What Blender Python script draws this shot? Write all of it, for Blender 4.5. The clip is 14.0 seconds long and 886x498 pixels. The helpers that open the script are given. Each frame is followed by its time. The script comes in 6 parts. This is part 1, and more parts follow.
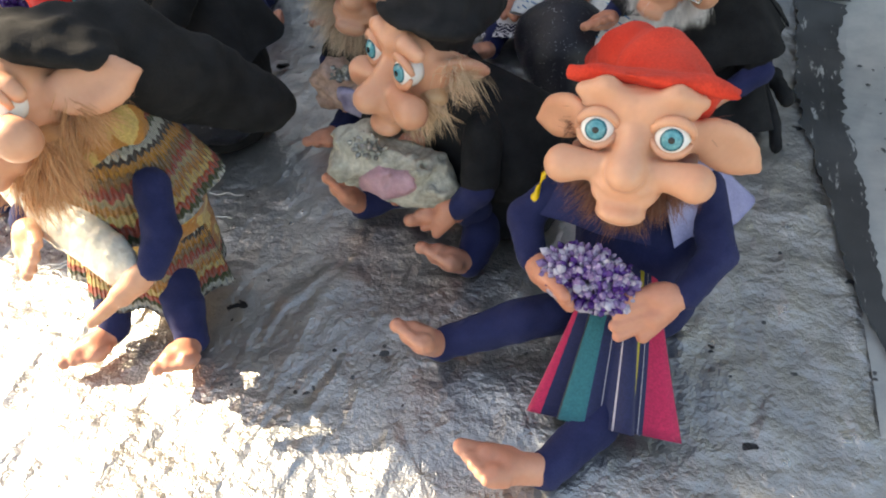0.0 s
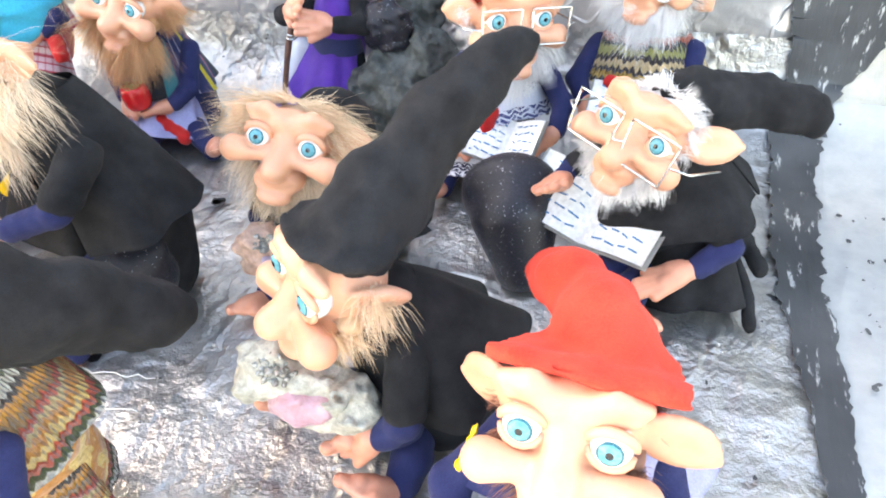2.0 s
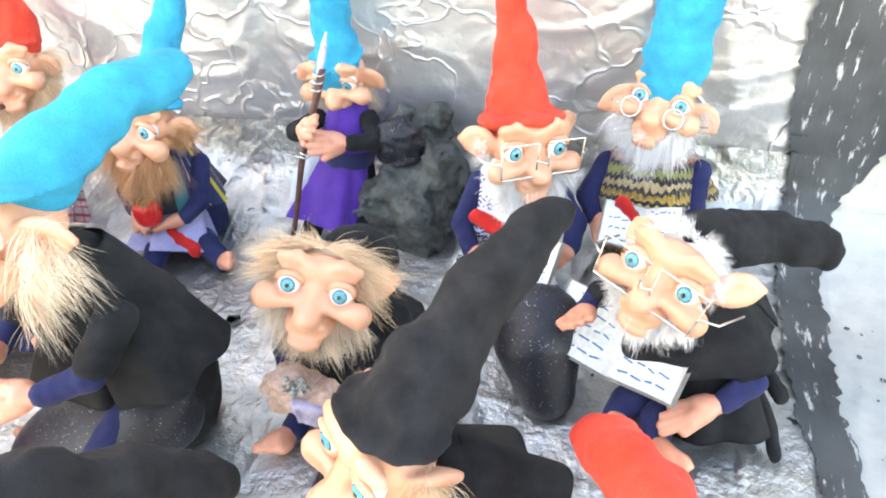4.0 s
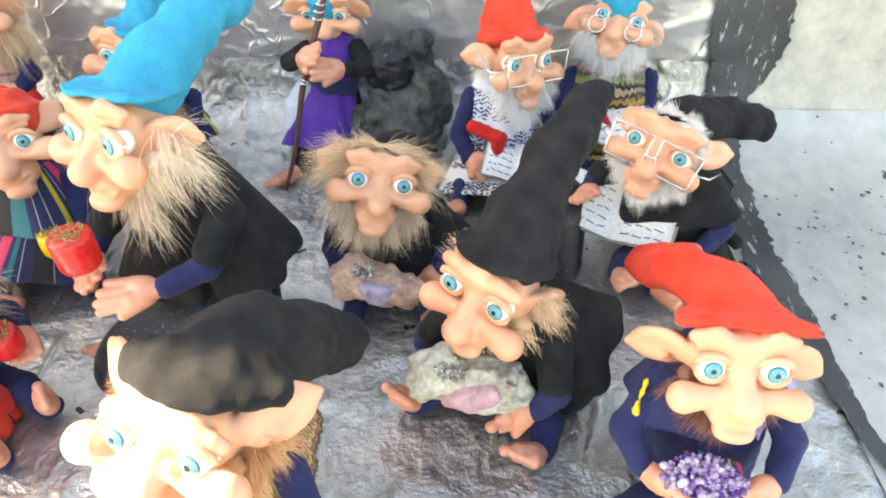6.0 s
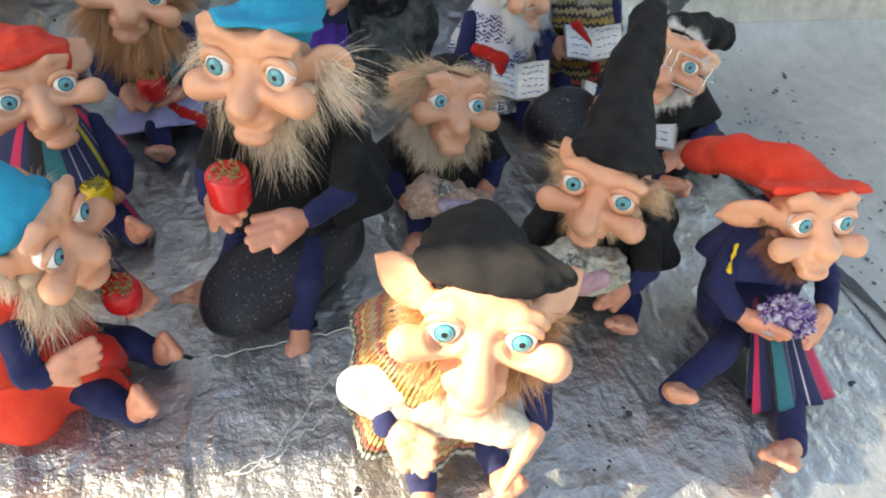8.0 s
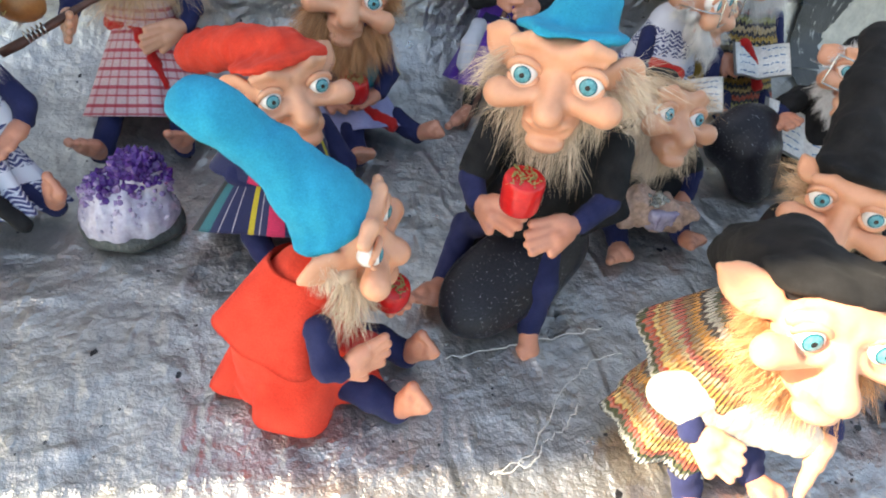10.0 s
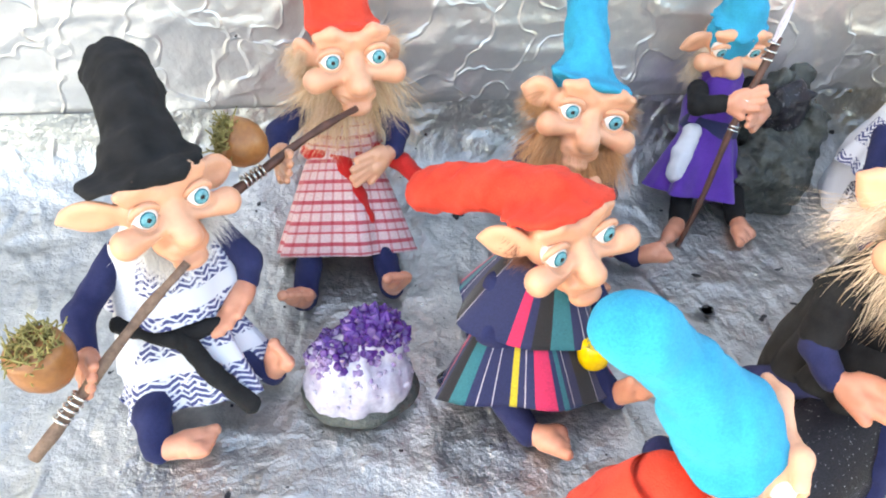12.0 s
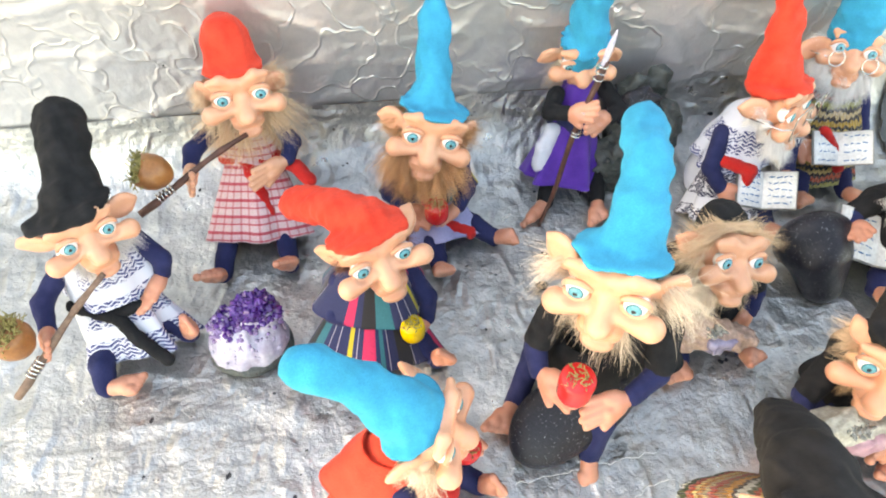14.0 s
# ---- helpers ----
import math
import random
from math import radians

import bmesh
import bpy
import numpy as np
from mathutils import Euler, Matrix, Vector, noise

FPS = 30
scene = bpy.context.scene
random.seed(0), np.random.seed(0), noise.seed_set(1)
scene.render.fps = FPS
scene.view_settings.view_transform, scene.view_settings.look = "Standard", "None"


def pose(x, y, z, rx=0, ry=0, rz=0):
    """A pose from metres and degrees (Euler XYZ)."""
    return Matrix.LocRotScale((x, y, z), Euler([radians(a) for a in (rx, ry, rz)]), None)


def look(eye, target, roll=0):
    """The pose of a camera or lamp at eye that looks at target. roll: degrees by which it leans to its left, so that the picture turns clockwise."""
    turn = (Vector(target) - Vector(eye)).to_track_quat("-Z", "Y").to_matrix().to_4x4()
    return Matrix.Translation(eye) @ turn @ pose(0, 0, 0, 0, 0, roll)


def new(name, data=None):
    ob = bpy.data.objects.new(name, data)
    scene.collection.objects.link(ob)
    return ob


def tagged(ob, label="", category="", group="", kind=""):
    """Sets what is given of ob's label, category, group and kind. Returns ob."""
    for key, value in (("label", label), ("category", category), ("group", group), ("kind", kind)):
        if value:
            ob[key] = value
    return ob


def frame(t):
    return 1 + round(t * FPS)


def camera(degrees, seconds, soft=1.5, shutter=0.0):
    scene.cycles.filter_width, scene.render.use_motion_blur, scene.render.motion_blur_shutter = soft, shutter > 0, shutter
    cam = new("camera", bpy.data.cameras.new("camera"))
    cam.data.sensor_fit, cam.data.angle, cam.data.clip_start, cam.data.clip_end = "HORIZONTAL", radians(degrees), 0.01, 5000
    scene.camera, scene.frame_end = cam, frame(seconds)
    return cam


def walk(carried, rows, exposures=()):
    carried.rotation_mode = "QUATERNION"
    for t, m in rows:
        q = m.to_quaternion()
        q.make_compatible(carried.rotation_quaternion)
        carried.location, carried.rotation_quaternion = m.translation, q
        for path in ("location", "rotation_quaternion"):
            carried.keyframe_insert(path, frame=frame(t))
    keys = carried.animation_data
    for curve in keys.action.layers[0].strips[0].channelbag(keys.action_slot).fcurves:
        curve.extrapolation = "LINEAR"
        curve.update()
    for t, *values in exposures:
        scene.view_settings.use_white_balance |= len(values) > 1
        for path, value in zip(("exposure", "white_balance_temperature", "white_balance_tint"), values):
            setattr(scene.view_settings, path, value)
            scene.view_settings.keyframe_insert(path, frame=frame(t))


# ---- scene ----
cam = camera(66.5, 14.0, soft=2.0)
PATH = [
    (0, (0.0877, -0.1485, 0.311), (-0.4759, 1.2, -1.054), -6.6),
    (0.5, (0.0898, -0.1209, 0.31), (-0.5013, 1.2141, -1.056), -7.8),
    (1, (0.0948, -0.0877, 0.325), (-0.4624, 1.2855, -1.018), -6.5),
    (1.5, (0.0948, -0.0594, 0.338), (-0.4518, 1.3456, -0.976), -6.1),
    (2, (0.0912, -0.0318, 0.349), (-0.4589, 1.3895, -0.946), -5.9),
    (2.5, (0.0849, -0.0127, 0.366), (-0.4992, 1.4213, -0.9), -6.6),
    (3, (0.0806, 0.0014, 0.384), (-0.4985, 1.4644, -0.852), -5.7),
    (3.2, (0.0785, 0.0078, 0.389), (-0.507, 1.4771, -0.836), -5.7),
    (5.3, (-0.0212, -0.0735, 0.429), (-0.1959, 1.4856, -0.811), -2),
    (5.5, (-0.0318, -0.0898, 0.428), (-0.1669, 1.4651, -0.822), -1.1),
    (6, (-0.0686, -0.1223, 0.42), (-0.1428, 1.3888, -0.889), -0.8),
    (6.5, (-0.1032, -0.1386, 0.415), (-0.0983, 1.3018, -0.973), 0.3),
    (7, (-0.1577, -0.1506, 0.427), (0.0735, 1.2007, -1.03), 5.3),
    (7.5, (-0.2093, -0.1584, 0.425), (0.1739, 1.0861, -1.092), 8),
    (8, (-0.2835, -0.1478, 0.431), (0.1817, 1.1745, -0.995), 8.1),
    (8.5, (-0.338, -0.1768, 0.419), (0.1732, 1.1505, -0.987), 10.2),
    (9, (-0.3974, -0.1471, 0.414), (0.0516, 1.2212, -0.974), 8.2),
    (9.2, (-0.4115, -0.1358, 0.418), (0.0502, 1.1929, -1.004), 9.8),
    (11.3, (-0.553, -0.0339, 0.412), (-0.099, 1.352, -0.957), 9.1),
    (11.5, (-0.5735, -0.0035, 0.409), (-0.1195, 1.3909, -0.951), 8.6),
    (12, (-0.6116, 0.0318, 0.401), (-0.1959, 1.4828, -0.911), 6.2),
    (12.5, (-0.6322, 0.0467, 0.405), (-0.2008, 1.5132, -0.885), 5.9),
    (13, (-0.6194, 0.0424, 0.418), (-0.2715, 1.4001, -1.009), 4.7),
    (13.5, (-0.5317, 0.017, 0.479), (-0.2602, 1.335, -1.001), 3.6),
    (14, (-0.4349, -0.0247, 0.592), (-0.2737, 1.1929, -0.987), 0.8),
]
EXPOSURES = [(t, stops + 0.17, kelvin, tint) for t, stops, kelvin, tint in (
    (0.0, 1.55, 9000, 10), (0.5, 1.5, 9000, 10), (1.0, 2.8, 9000, 13), (1.5, 3.28, 9000, 14), (2.0, 3.35, 9000, 13), (3.2, 3.42, 9100, 12), (5.3, 3.2, 9600, 10), (6.0, 2.85, 9900, 9), (6.5, 2.6, 10700, 8),
    (7.0, 2.3, 10700, 8), (7.5, 1.82, 9600, 8), (8.0, 1.75, 9000, 8), (9.2, 1.58, 8500, 8), (11.3, 2.8, 8900, 10), (12.5, 2.92, 9400, 10), (13.0, 2.88, 9900, 9), (14.0, 2.92, 10400, 9))]
walk(cam, [(t, look(eye, target, roll)) for t, eye, target, roll in PATH], EXPOSURES)

# world: clear sky, low sun from the side
SUN_ELEVATION = radians(33)
world = bpy.data.worlds.new("sky")
scene.world = world
world.use_nodes = True
wn = world.node_tree.nodes
sky = wn.new("ShaderNodeTexSky")
sky.sky_type, sky.sun_disc = "NISHITA", False
sky.sun_elevation, sky.sun_rotation = SUN_ELEVATION, radians(275)
wn["Background"].inputs["Strength"].default_value = 0.135
world.node_tree.links.new(sky.outputs[0], wn["Background"].inputs["Color"])
sun_data = bpy.data.lights.new("sun", "SUN")
sun_data.energy, sun_data.angle, sun_data.color = 5.0, radians(0.6), (1.0, 0.95, 0.86)
sun = new("sun", sun_data)
sun_from = Vector((-math.cos(SUN_ELEVATION) * 0.996, math.cos(SUN_ELEVATION) * 0.085, math.sin(SUN_ELEVATION)))
sun.matrix_world = look(sun_from * 5, (0, 0, 0))


# ---- materials ----
def nodes_of(name):
    m = bpy.data.materials.new(name)
    m.use_nodes = True
    t = m.node_tree
    return m, t, t.nodes["Principled BSDF"]


def noise_node(t, scale, detail=3.0, coord="Object", rough=0.55):
    tc = t.nodes.new("ShaderNodeTexCoord")
    n = t.nodes.new("ShaderNodeTexNoise")
    n.inputs["Scale"].default_value, n.inputs["Detail"].default_value, n.inputs["Roughness"].default_value = scale, detail, rough
    t.links.new(tc.outputs[coord], n.inputs["Vector"])
    return n


def ramp(t, source, stops, constant=False):
    r = t.nodes.new("ShaderNodeValToRGB")
    if constant:
        r.color_ramp.interpolation = "CONSTANT"
    el = r.color_ramp.elements
    while len(el) < len(stops):
        el.new(0.5)
    for e, (p, c) in zip(el, stops):
        e.position = p
        e.color = (*c, 1) if len(c) == 3 else c
    t.links.new(source, r.inputs[0])
    return r


def mix(t, a, b, factor, mode="MIX"):
    m = t.nodes.new("ShaderNodeMix")
    m.data_type, m.blend_type = "RGBA", mode
    for k, v in ((6, a), (7, b), (0, factor)):
        if hasattr(v, "is_linked"):
            t.links.new(v, m.inputs[k])
        elif k == 0:
            m.inputs[0].default_value = v
        else:
            m.inputs[k].default_value = (*v, 1)
    return m.outputs[2]


def math_node(t, op, a, b=0.0):
    m = t.nodes.new("ShaderNodeMath")
    m.operation = op
    for k, v in ((0, a), (1, b)):
        if hasattr(v, "is_linked"):
            t.links.new(v, m.inputs[k])
        else:
            m.inputs[k].default_value = v
    return m.outputs[0]


def bump(t, p, height, strength, distance):
    b = t.nodes.new("ShaderNodeBump")
    b.inputs["Strength"].default_value, b.inputs["Distance"].default_value = strength, distance
    t.links.new(height, b.inputs["Height"])
    t.links.new(b.outputs[0], p.inputs["Normal"])


def grained(name, dark, light, scale, rough, bump_scale, bump_by, metal=0.0, sheen=0.0, sss=0.0, speck=0.16):
    """Two scales of tone and a fine relief."""
    m, t, p = nodes_of(name)
    n = noise_node(t, scale, 4)
    r = ramp(t, n.outputs[0], [(0.3, dark), (0.72, light)])
    fine = noise_node(t, bump_scale, 3)
    tone = ramp(t, fine.outputs[0], [(0.3, (1 - speck,) * 3), (0.7, (1 + speck * 0.6,) * 3)])
    t.links.new(mix(t, r.outputs[0], tone.outputs[0], 1.0, "MULTIPLY"), p.inputs["Base Color"])
    p.inputs["Roughness"].default_value, p.inputs["Metallic"].default_value = rough, metal
    p.inputs["Sheen Weight"].default_value = sheen
    p.inputs["Sheen Roughness"].default_value = 0.6
    if sheen:
        p.inputs["Specular IOR Level"].default_value = 0.15
    if sss:
        p.inputs["Subsurface Weight"].default_value = sss
        p.inputs["Subsurface Radius"].default_value = (0.006, 0.003, 0.002)
    bump(t, p, fine.outputs[0], 0.6, bump_by)
    return m


SKIN = grained("clay_skin", (0.62, 0.285, 0.172), (0.71, 0.37, 0.24), 26, 0.40, 420, 0.00008, sss=0.12, speck=0.03)
LIMB = grained("clay_limb", (0.55, 0.21, 0.13), (0.66, 0.30, 0.20), 30, 0.42, 420, 0.00008, sss=0.08, speck=0.04)
RED = grained("coral_felt", (0.60, 0.036, 0.020), (0.74, 0.068, 0.040), 40, 0.95, 900, 0.0006, sheen=0.05)
SCARLET = grained("scarlet_felt", (0.45, 0.012, 0.012), (0.56, 0.025, 0.022), 40, 0.95, 900, 0.0005, sheen=0.1)
BLUE = grained("turquoise_felt", (0.0, 0.23, 0.38), (0.0, 0.32, 0.51), 40, 0.95, 900, 0.0006, sheen=0.03)
BLACK = grained("black_felt", (0.010, 0.010, 0.011), (0.022, 0.022, 0.024), 60, 1.0, 1100, 0.0006, sheen=0.02)
NAVY = grained("navy_cotton", (0.013, 0.017, 0.064), (0.026, 0.032, 0.098), 50, 0.95, 1200, 0.0005, sheen=0.04)
PURPLE = grained("purple_satin", (0.06, 0.012, 0.24), (0.11, 0.03, 0.36), 40, 0.5, 900, 0.0002, sheen=0.2)
LILAC = grained("lilac_cotton", (0.24, 0.24, 0.42), (0.36, 0.36, 0.56), 40, 0.9, 900, 0.0003)
CREAM_CLOTH = grained("white_cotton", (0.55, 0.57, 0.63), (0.7, 0.72, 0.78), 40, 0.9, 900, 0.0003)
EYE_WHITE = grained("eye_white", (0.78, 0.78, 0.77), (0.84, 0.84, 0.82), 20, 0.15, 50, 0.0)
PUPIL = grained("pupil", (0.01, 0.01, 0.012), (0.02, 0.02, 0.02), 20, 0.1, 50, 0.0)
IRIS = grained("iris", (0.03, 0.22, 0.28), (0.13, 0.40, 0.45), 500, 0.12, 900, 0.0)
IRIS_RIM = grained("iris_rim", (0.006, 0.07, 0.10), (0.02, 0.16, 0.20), 500, 0.12, 900, 0.0)
WIRE = grained("silver_wire", (0.6, 0.6, 0.58), (0.75, 0.75, 0.72), 60, 0.25, 400, 0.0001, metal=1.0)
WOOD = grained("dark_stick", (0.05, 0.018, 0.012), (0.13, 0.05, 0.035), 90, 0.55, 500, 0.0006)
BARK = grained("rough_stick", (0.10, 0.06, 0.045), (0.24, 0.15, 0.11), 120, 0.8, 600, 0.001)
NUT = grained("nut_shell", (0.24, 0.085, 0.025), (0.36, 0.15, 0.05), 70, 0.35, 300, 0.0003)
HERB = grained("dry_herb", (0.20, 0.16, 0.045), (0.42, 0.36, 0.14), 400, 0.9, 900, 0.001)
CUP_RED = grained("red_lacquer", (0.55, 0.012, 0.015), (0.66, 0.025, 0.025), 30, 0.22, 200, 0.0001)
CUP_YELLOW = grained("yellow_lacquer", (0.72, 0.45, 0.01), (0.8, 0.55, 0.02), 30, 0.25, 200, 0.0001)
PAPER = grained("paper", (0.72, 0.72, 0.70), (0.82, 0.82, 0.80), 30, 0.85, 300, 0.0001)
COVER = grained("grey_card", (0.32, 0.31, 0.29), (0.44, 0.43, 0.40), 40, 0.8, 400, 0.0002)
INK = grained("blue_ink", (0.02, 0.14, 0.32), (0.04, 0.22, 0.42), 60, 0.8, 300, 0.0)
QUARTZ_PINK = grained("rose_quartz", (0.42, 0.22, 0.26), (0.62, 0.38, 0.42), 70, 0.3, 260, 0.0012, sss=0.1)
ROCK = grained("pale_rock", (0.30, 0.285, 0.235), (0.58, 0.545, 0.465), 60, 0.7, 260, 0.003, speck=0.3)
ROCK_PINK = grained("pinkish_rock", (0.36, 0.22, 0.17), (0.55, 0.37, 0.30), 60, 0.7, 260, 0.003, speck=0.3)
ROCK_DARK = grained("dark_basalt", (0.022, 0.027, 0.025), (0.085, 0.095, 0.09), 45, 0.6, 220, 0.004, speck=0.3)
PYRITE = grained("grey_druse", (0.2, 0.2, 0.19), (0.55, 0.54, 0.5), 300, 0.25, 600, 0.002, metal=0.7)
SELENITE = grained("selenite", (0.44, 0.41, 0.35), (0.60, 0.57, 0.50), 60, 0.35, 180, 0.0015, sss=0.15)
AMETHYST = grained("amethyst", (0.13, 0.07, 0.21), (0.31, 0.22, 0.40), 70, 0.12, 300, 0.0003)
AMETHYST_PALE = grained("pale_amethyst", (0.32, 0.29, 0.39), (0.54, 0.52, 0.59), 60, 0.2, 300, 0.0005)
LAVENDER = grained("lavender_quartz", (0.27, 0.22, 0.34), (0.46, 0.41, 0.52), 60, 0.15, 300, 0.0004)
AMETHYST_DEEP = grained("deep_amethyst", (0.03, 0.008, 0.09), (0.12, 0.04, 0.27), 60, 0.12, 300, 0.0004)


def sparkling():
    m, t, p = nodes_of("black_druse")
    tc = t.nodes.new("ShaderNodeTexCoord")
    v = t.nodes.new("ShaderNodeTexVoronoi")
    v.inputs["Scale"].default_value = 1300
    t.links.new(tc.outputs["Object"], v.inputs["Vector"])
    sep = t.nodes.new("ShaderNodeSeparateColor")
    t.links.new(v.outputs["Color"], sep.inputs[0])
    # the sparkle is put into the colour: a few cells are pale
    r = ramp(t, sep.outputs[0], [(0.0, (0.010, 0.010, 0.014)), (0.975, (0.020, 0.019, 0.027)), (1.0, (0.26, 0.26, 0.30))])
    t.links.new(r.outputs[0], p.inputs["Base Color"])
    p.inputs["Roughness"].default_value = 0.34
    p.inputs["Specular IOR Level"].default_value = 0.3
    bump(t, p, v.outputs["Distance"], 0.5, 0.0004)
    return m


DRUSE = sparkling()


def hair_material(name, dark, light):
    m, t, p = nodes_of(name)
    g = t.nodes.new("ShaderNodeNewGeometry")
    r = ramp(t, g.outputs["Random Per Island"], [(0.0, dark), (1.0, light)])
    t.links.new(r.outputs[0], p.inputs["Base Color"])
    p.inputs["Roughness"].default_value = 0.5
    p.inputs["Sheen Weight"].default_value = 0.2
    return m


HAIR_WHITE = hair_material("white_hair", (0.62, 0.60, 0.58), (0.86, 0.84, 0.82))
HAIR_BLOND = hair_material("blond_hair", (0.58, 0.36, 0.20), (0.92, 0.70, 0.48))
HAIR_GINGER = hair_material("ginger_hair", (0.40, 0.17, 0.065), (0.70, 0.38, 0.18))
HAIR_BROWN = hair_material("brown_hair", (0.10, 0.03, 0.015), (0.24, 0.08, 0.04))
HAIR_GREY = hair_material("grey_blond_hair", (0.54, 0.39, 0.27), (0.88, 0.73, 0.57))


def banded(name, stops, rough=0.9, knit=False, across=None, warp=0.0):
    """Cloth with bands along the v of its mapping; knit: rows of V-shaped stitches; across: a second set of bands along u."""
    m, t, p = nodes_of(name)
    uv = t.nodes.new("ShaderNodeUVMap")
    sep = t.nodes.new("ShaderNodeSeparateXYZ")
    t.links.new(uv.outputs[0], sep.inputs[0])
    u, v = sep.outputs[0], sep.outputs[1]
    if knit:
        wob = math_node(t, "PINGPONG", math_node(t, "MULTIPLY", u, 400.0), 1.0)
        slanted = math_node(t, "ADD", v, math_node(t, "MULTIPLY", wob, 0.0028))
        n = noise_node(t, 70, 2)
        slanted = math_node(t, "ADD", slanted, math_node(t, "MULTIPLY", n.outputs[0], 0.011))
    else:
        slanted = v
    r = ramp(t, math_node(t, "FRACT", math_node(t, "MULTIPLY", slanted, 22.0 if knit else 30.0 if across else 7.0)), stops, constant=True)
    colour = r.outputs[0]
    if across:
        r2 = ramp(t, math_node(t, "FRACT", math_node(t, "MULTIPLY", u, 125.0)), across, constant=True)
        colour = mix(t, colour, r2.outputs[0], 0.55, "MULTIPLY")
    fine = noise_node(t, 900, 2)
    tone = ramp(t, fine.outputs[0], [(0.3, (0.75, 0.75, 0.75)), (0.7, (1.1, 1.1, 1.1))])
    t.links.new(mix(t, colour, tone.outputs[0], 1.0, "MULTIPLY"), p.inputs["Base Color"])
    p.inputs["Roughness"].default_value = rough
    p.inputs["Sheen Weight"].default_value = 0.2
    if knit:
        rows = math_node(t, "PINGPONG", math_node(t, "MULTIPLY", slanted, 330.0), 1.0)
        ridge = math_node(t, "PINGPONG", math_node(t, "MULTIPLY", u, 800.0), 1.0)
        bump(t, p, math_node(t, "ADD", rows, ridge), 1.0, 0.0022)
    else:
        bump(t, p, fine.outputs[0], 0.5, 0.0004)
    return m


N0, W0, K0 = (0.012, 0.018, 0.075), (0.50, 0.46, 0.52), (0.010, 0.010, 0.014)
PK, TE, YE = (0.55, 0.02, 0.09), (0.008, 0.14, 0.17), (0.5, 0.40, 0.03)
STRIPED = banded("striped_cloth", [(0.0, N0), (0.10, PK), (0.15, N0), (0.19, K0), (0.26, TE), (0.34, N0), (0.38, W0), (0.386, N0), (0.43, W0), (0.436, N0), (0.50, YE), (0.53, N0), (0.56, W0), (0.565, N0), (0.60, PK), (0.67, N0), (0.695, TE), (0.715, N0), (0.74, W0), (0.745, N0), (0.80, K0), (0.90, W0), (0.905, N0)])
KNIT = banded("striped_knit", [(0.0, (0.40, 0.17, 0.04)), (0.12, (0.52, 0.36, 0.12)), (0.22, (0.36, 0.05, 0.02)), (0.33, (0.05, 0.06, 0.02)), (0.42, (0.42, 0.42, 0.38)),
                               (0.52, (0.05, 0.035, 0.03)), (0.60, (0.46, 0.20, 0.03)), (0.72, (0.20, 0.10, 0.03)), (0.82, (0.32, 0.05, 0.03)), (0.92, (0.40, 0.30, 0.16))], knit=True)
KNIT_DARK = banded("dark_knit", [(0.0, (0.50, 0.30, 0.05)), (0.13, (0.02, 0.02, 0.02)), (0.22, (0.50, 0.38, 0.14)), (0.33, (0.04, 0.02, 0.02)), (0.42, (0.48, 0.07, 0.03)),
                                 (0.53, (0.02, 0.02, 0.02)), (0.61, (0.36, 0.34, 0.10)), (0.73, (0.03, 0.02, 0.02)), (0.82, (0.58, 0.42, 0.22)), (0.92, (0.03, 0.02, 0.02))], knit=True)
PLAID = banded("plaid_cloth", [(0.0, (0.50, 0.08, 0.11)), (0.09, (0.62, 0.40, 0.42)), (0.25, (0.50, 0.08, 0.11)), (0.30, (0.64, 0.46, 0.47)), (0.5, (0.48, 0.07, 0.10)), (0.59, (0.62, 0.42, 0.44)),
                               (0.75, (0.5, 0.10, 0.13)), (0.8, (0.64, 0.46, 0.47))], across=[(0.0, (1, 1, 1)), (0.72, (0.75, 0.15, 0.2)), (0.95, (1, 1, 1))])


def printed(name, ground, figure, scale, cut):
    """White cotton with woven bands of dark zigzag and plain cloth between them."""
    m, t, p = nodes_of(name)
    uv = t.nodes.new("ShaderNodeUVMap")
    sep = t.nodes.new("ShaderNodeSeparateXYZ")
    t.links.new(uv.outputs[0], sep.inputs[0])
    n = noise_node(t, 60, 2)
    u = math_node(t, "ADD", sep.outputs[0], math_node(t, "MULTIPLY", n.outputs[0], 0.006))
    zig = math_node(t, "PINGPONG", math_node(t, "MULTIPLY", u, scale), 1.0)
    v = math_node(t, "ADD", sep.outputs[1], math_node(t, "MULTIPLY", zig, 0.0035))
    lines = ramp(t, math_node(t, "FRACT", math_node(t, "MULTIPLY", v, scale * 1.3)), [(0.0, (1, 1, 1)), (cut, (0, 0, 0))], constant=True)
    band = ramp(t, math_node(t, "FRACT", math_node(t, "MULTIPLY", sep.outputs[1], 26.0)), [(0.0, (0, 0, 0)), (0.24, (1, 1, 1)), (0.92, (0, 0, 0))], constant=True)
    patch = noise_node(t, 220, 1.5)
    gaps = ramp(t, patch.outputs[0], [(0.38, (0, 0, 0)), (0.46, (1, 1, 1))])
    f = math_node(t, "MULTIPLY", math_node(t, "MULTIPLY", band.outputs[0], lines.outputs[0]), gaps.outputs[0])
    t.links.new(mix(t, ground, figure, f), p.inputs["Base Color"])
    p.inputs["Roughness"].default_value = 0.9
    fine = noise_node(t, 900, 2)
    bump(t, p, fine.outputs[0], 0.4, 0.0003)
    return m


PRINT_WHITE = printed("printed_cotton", (0.58, 0.60, 0.68), (0.05, 0.06, 0.17), 190, 0.62)
PRINT_BLACK = printed("black_printed_cotton", (0.60, 0.60, 0.64), (0.02, 0.02, 0.05), 230, 0.75)


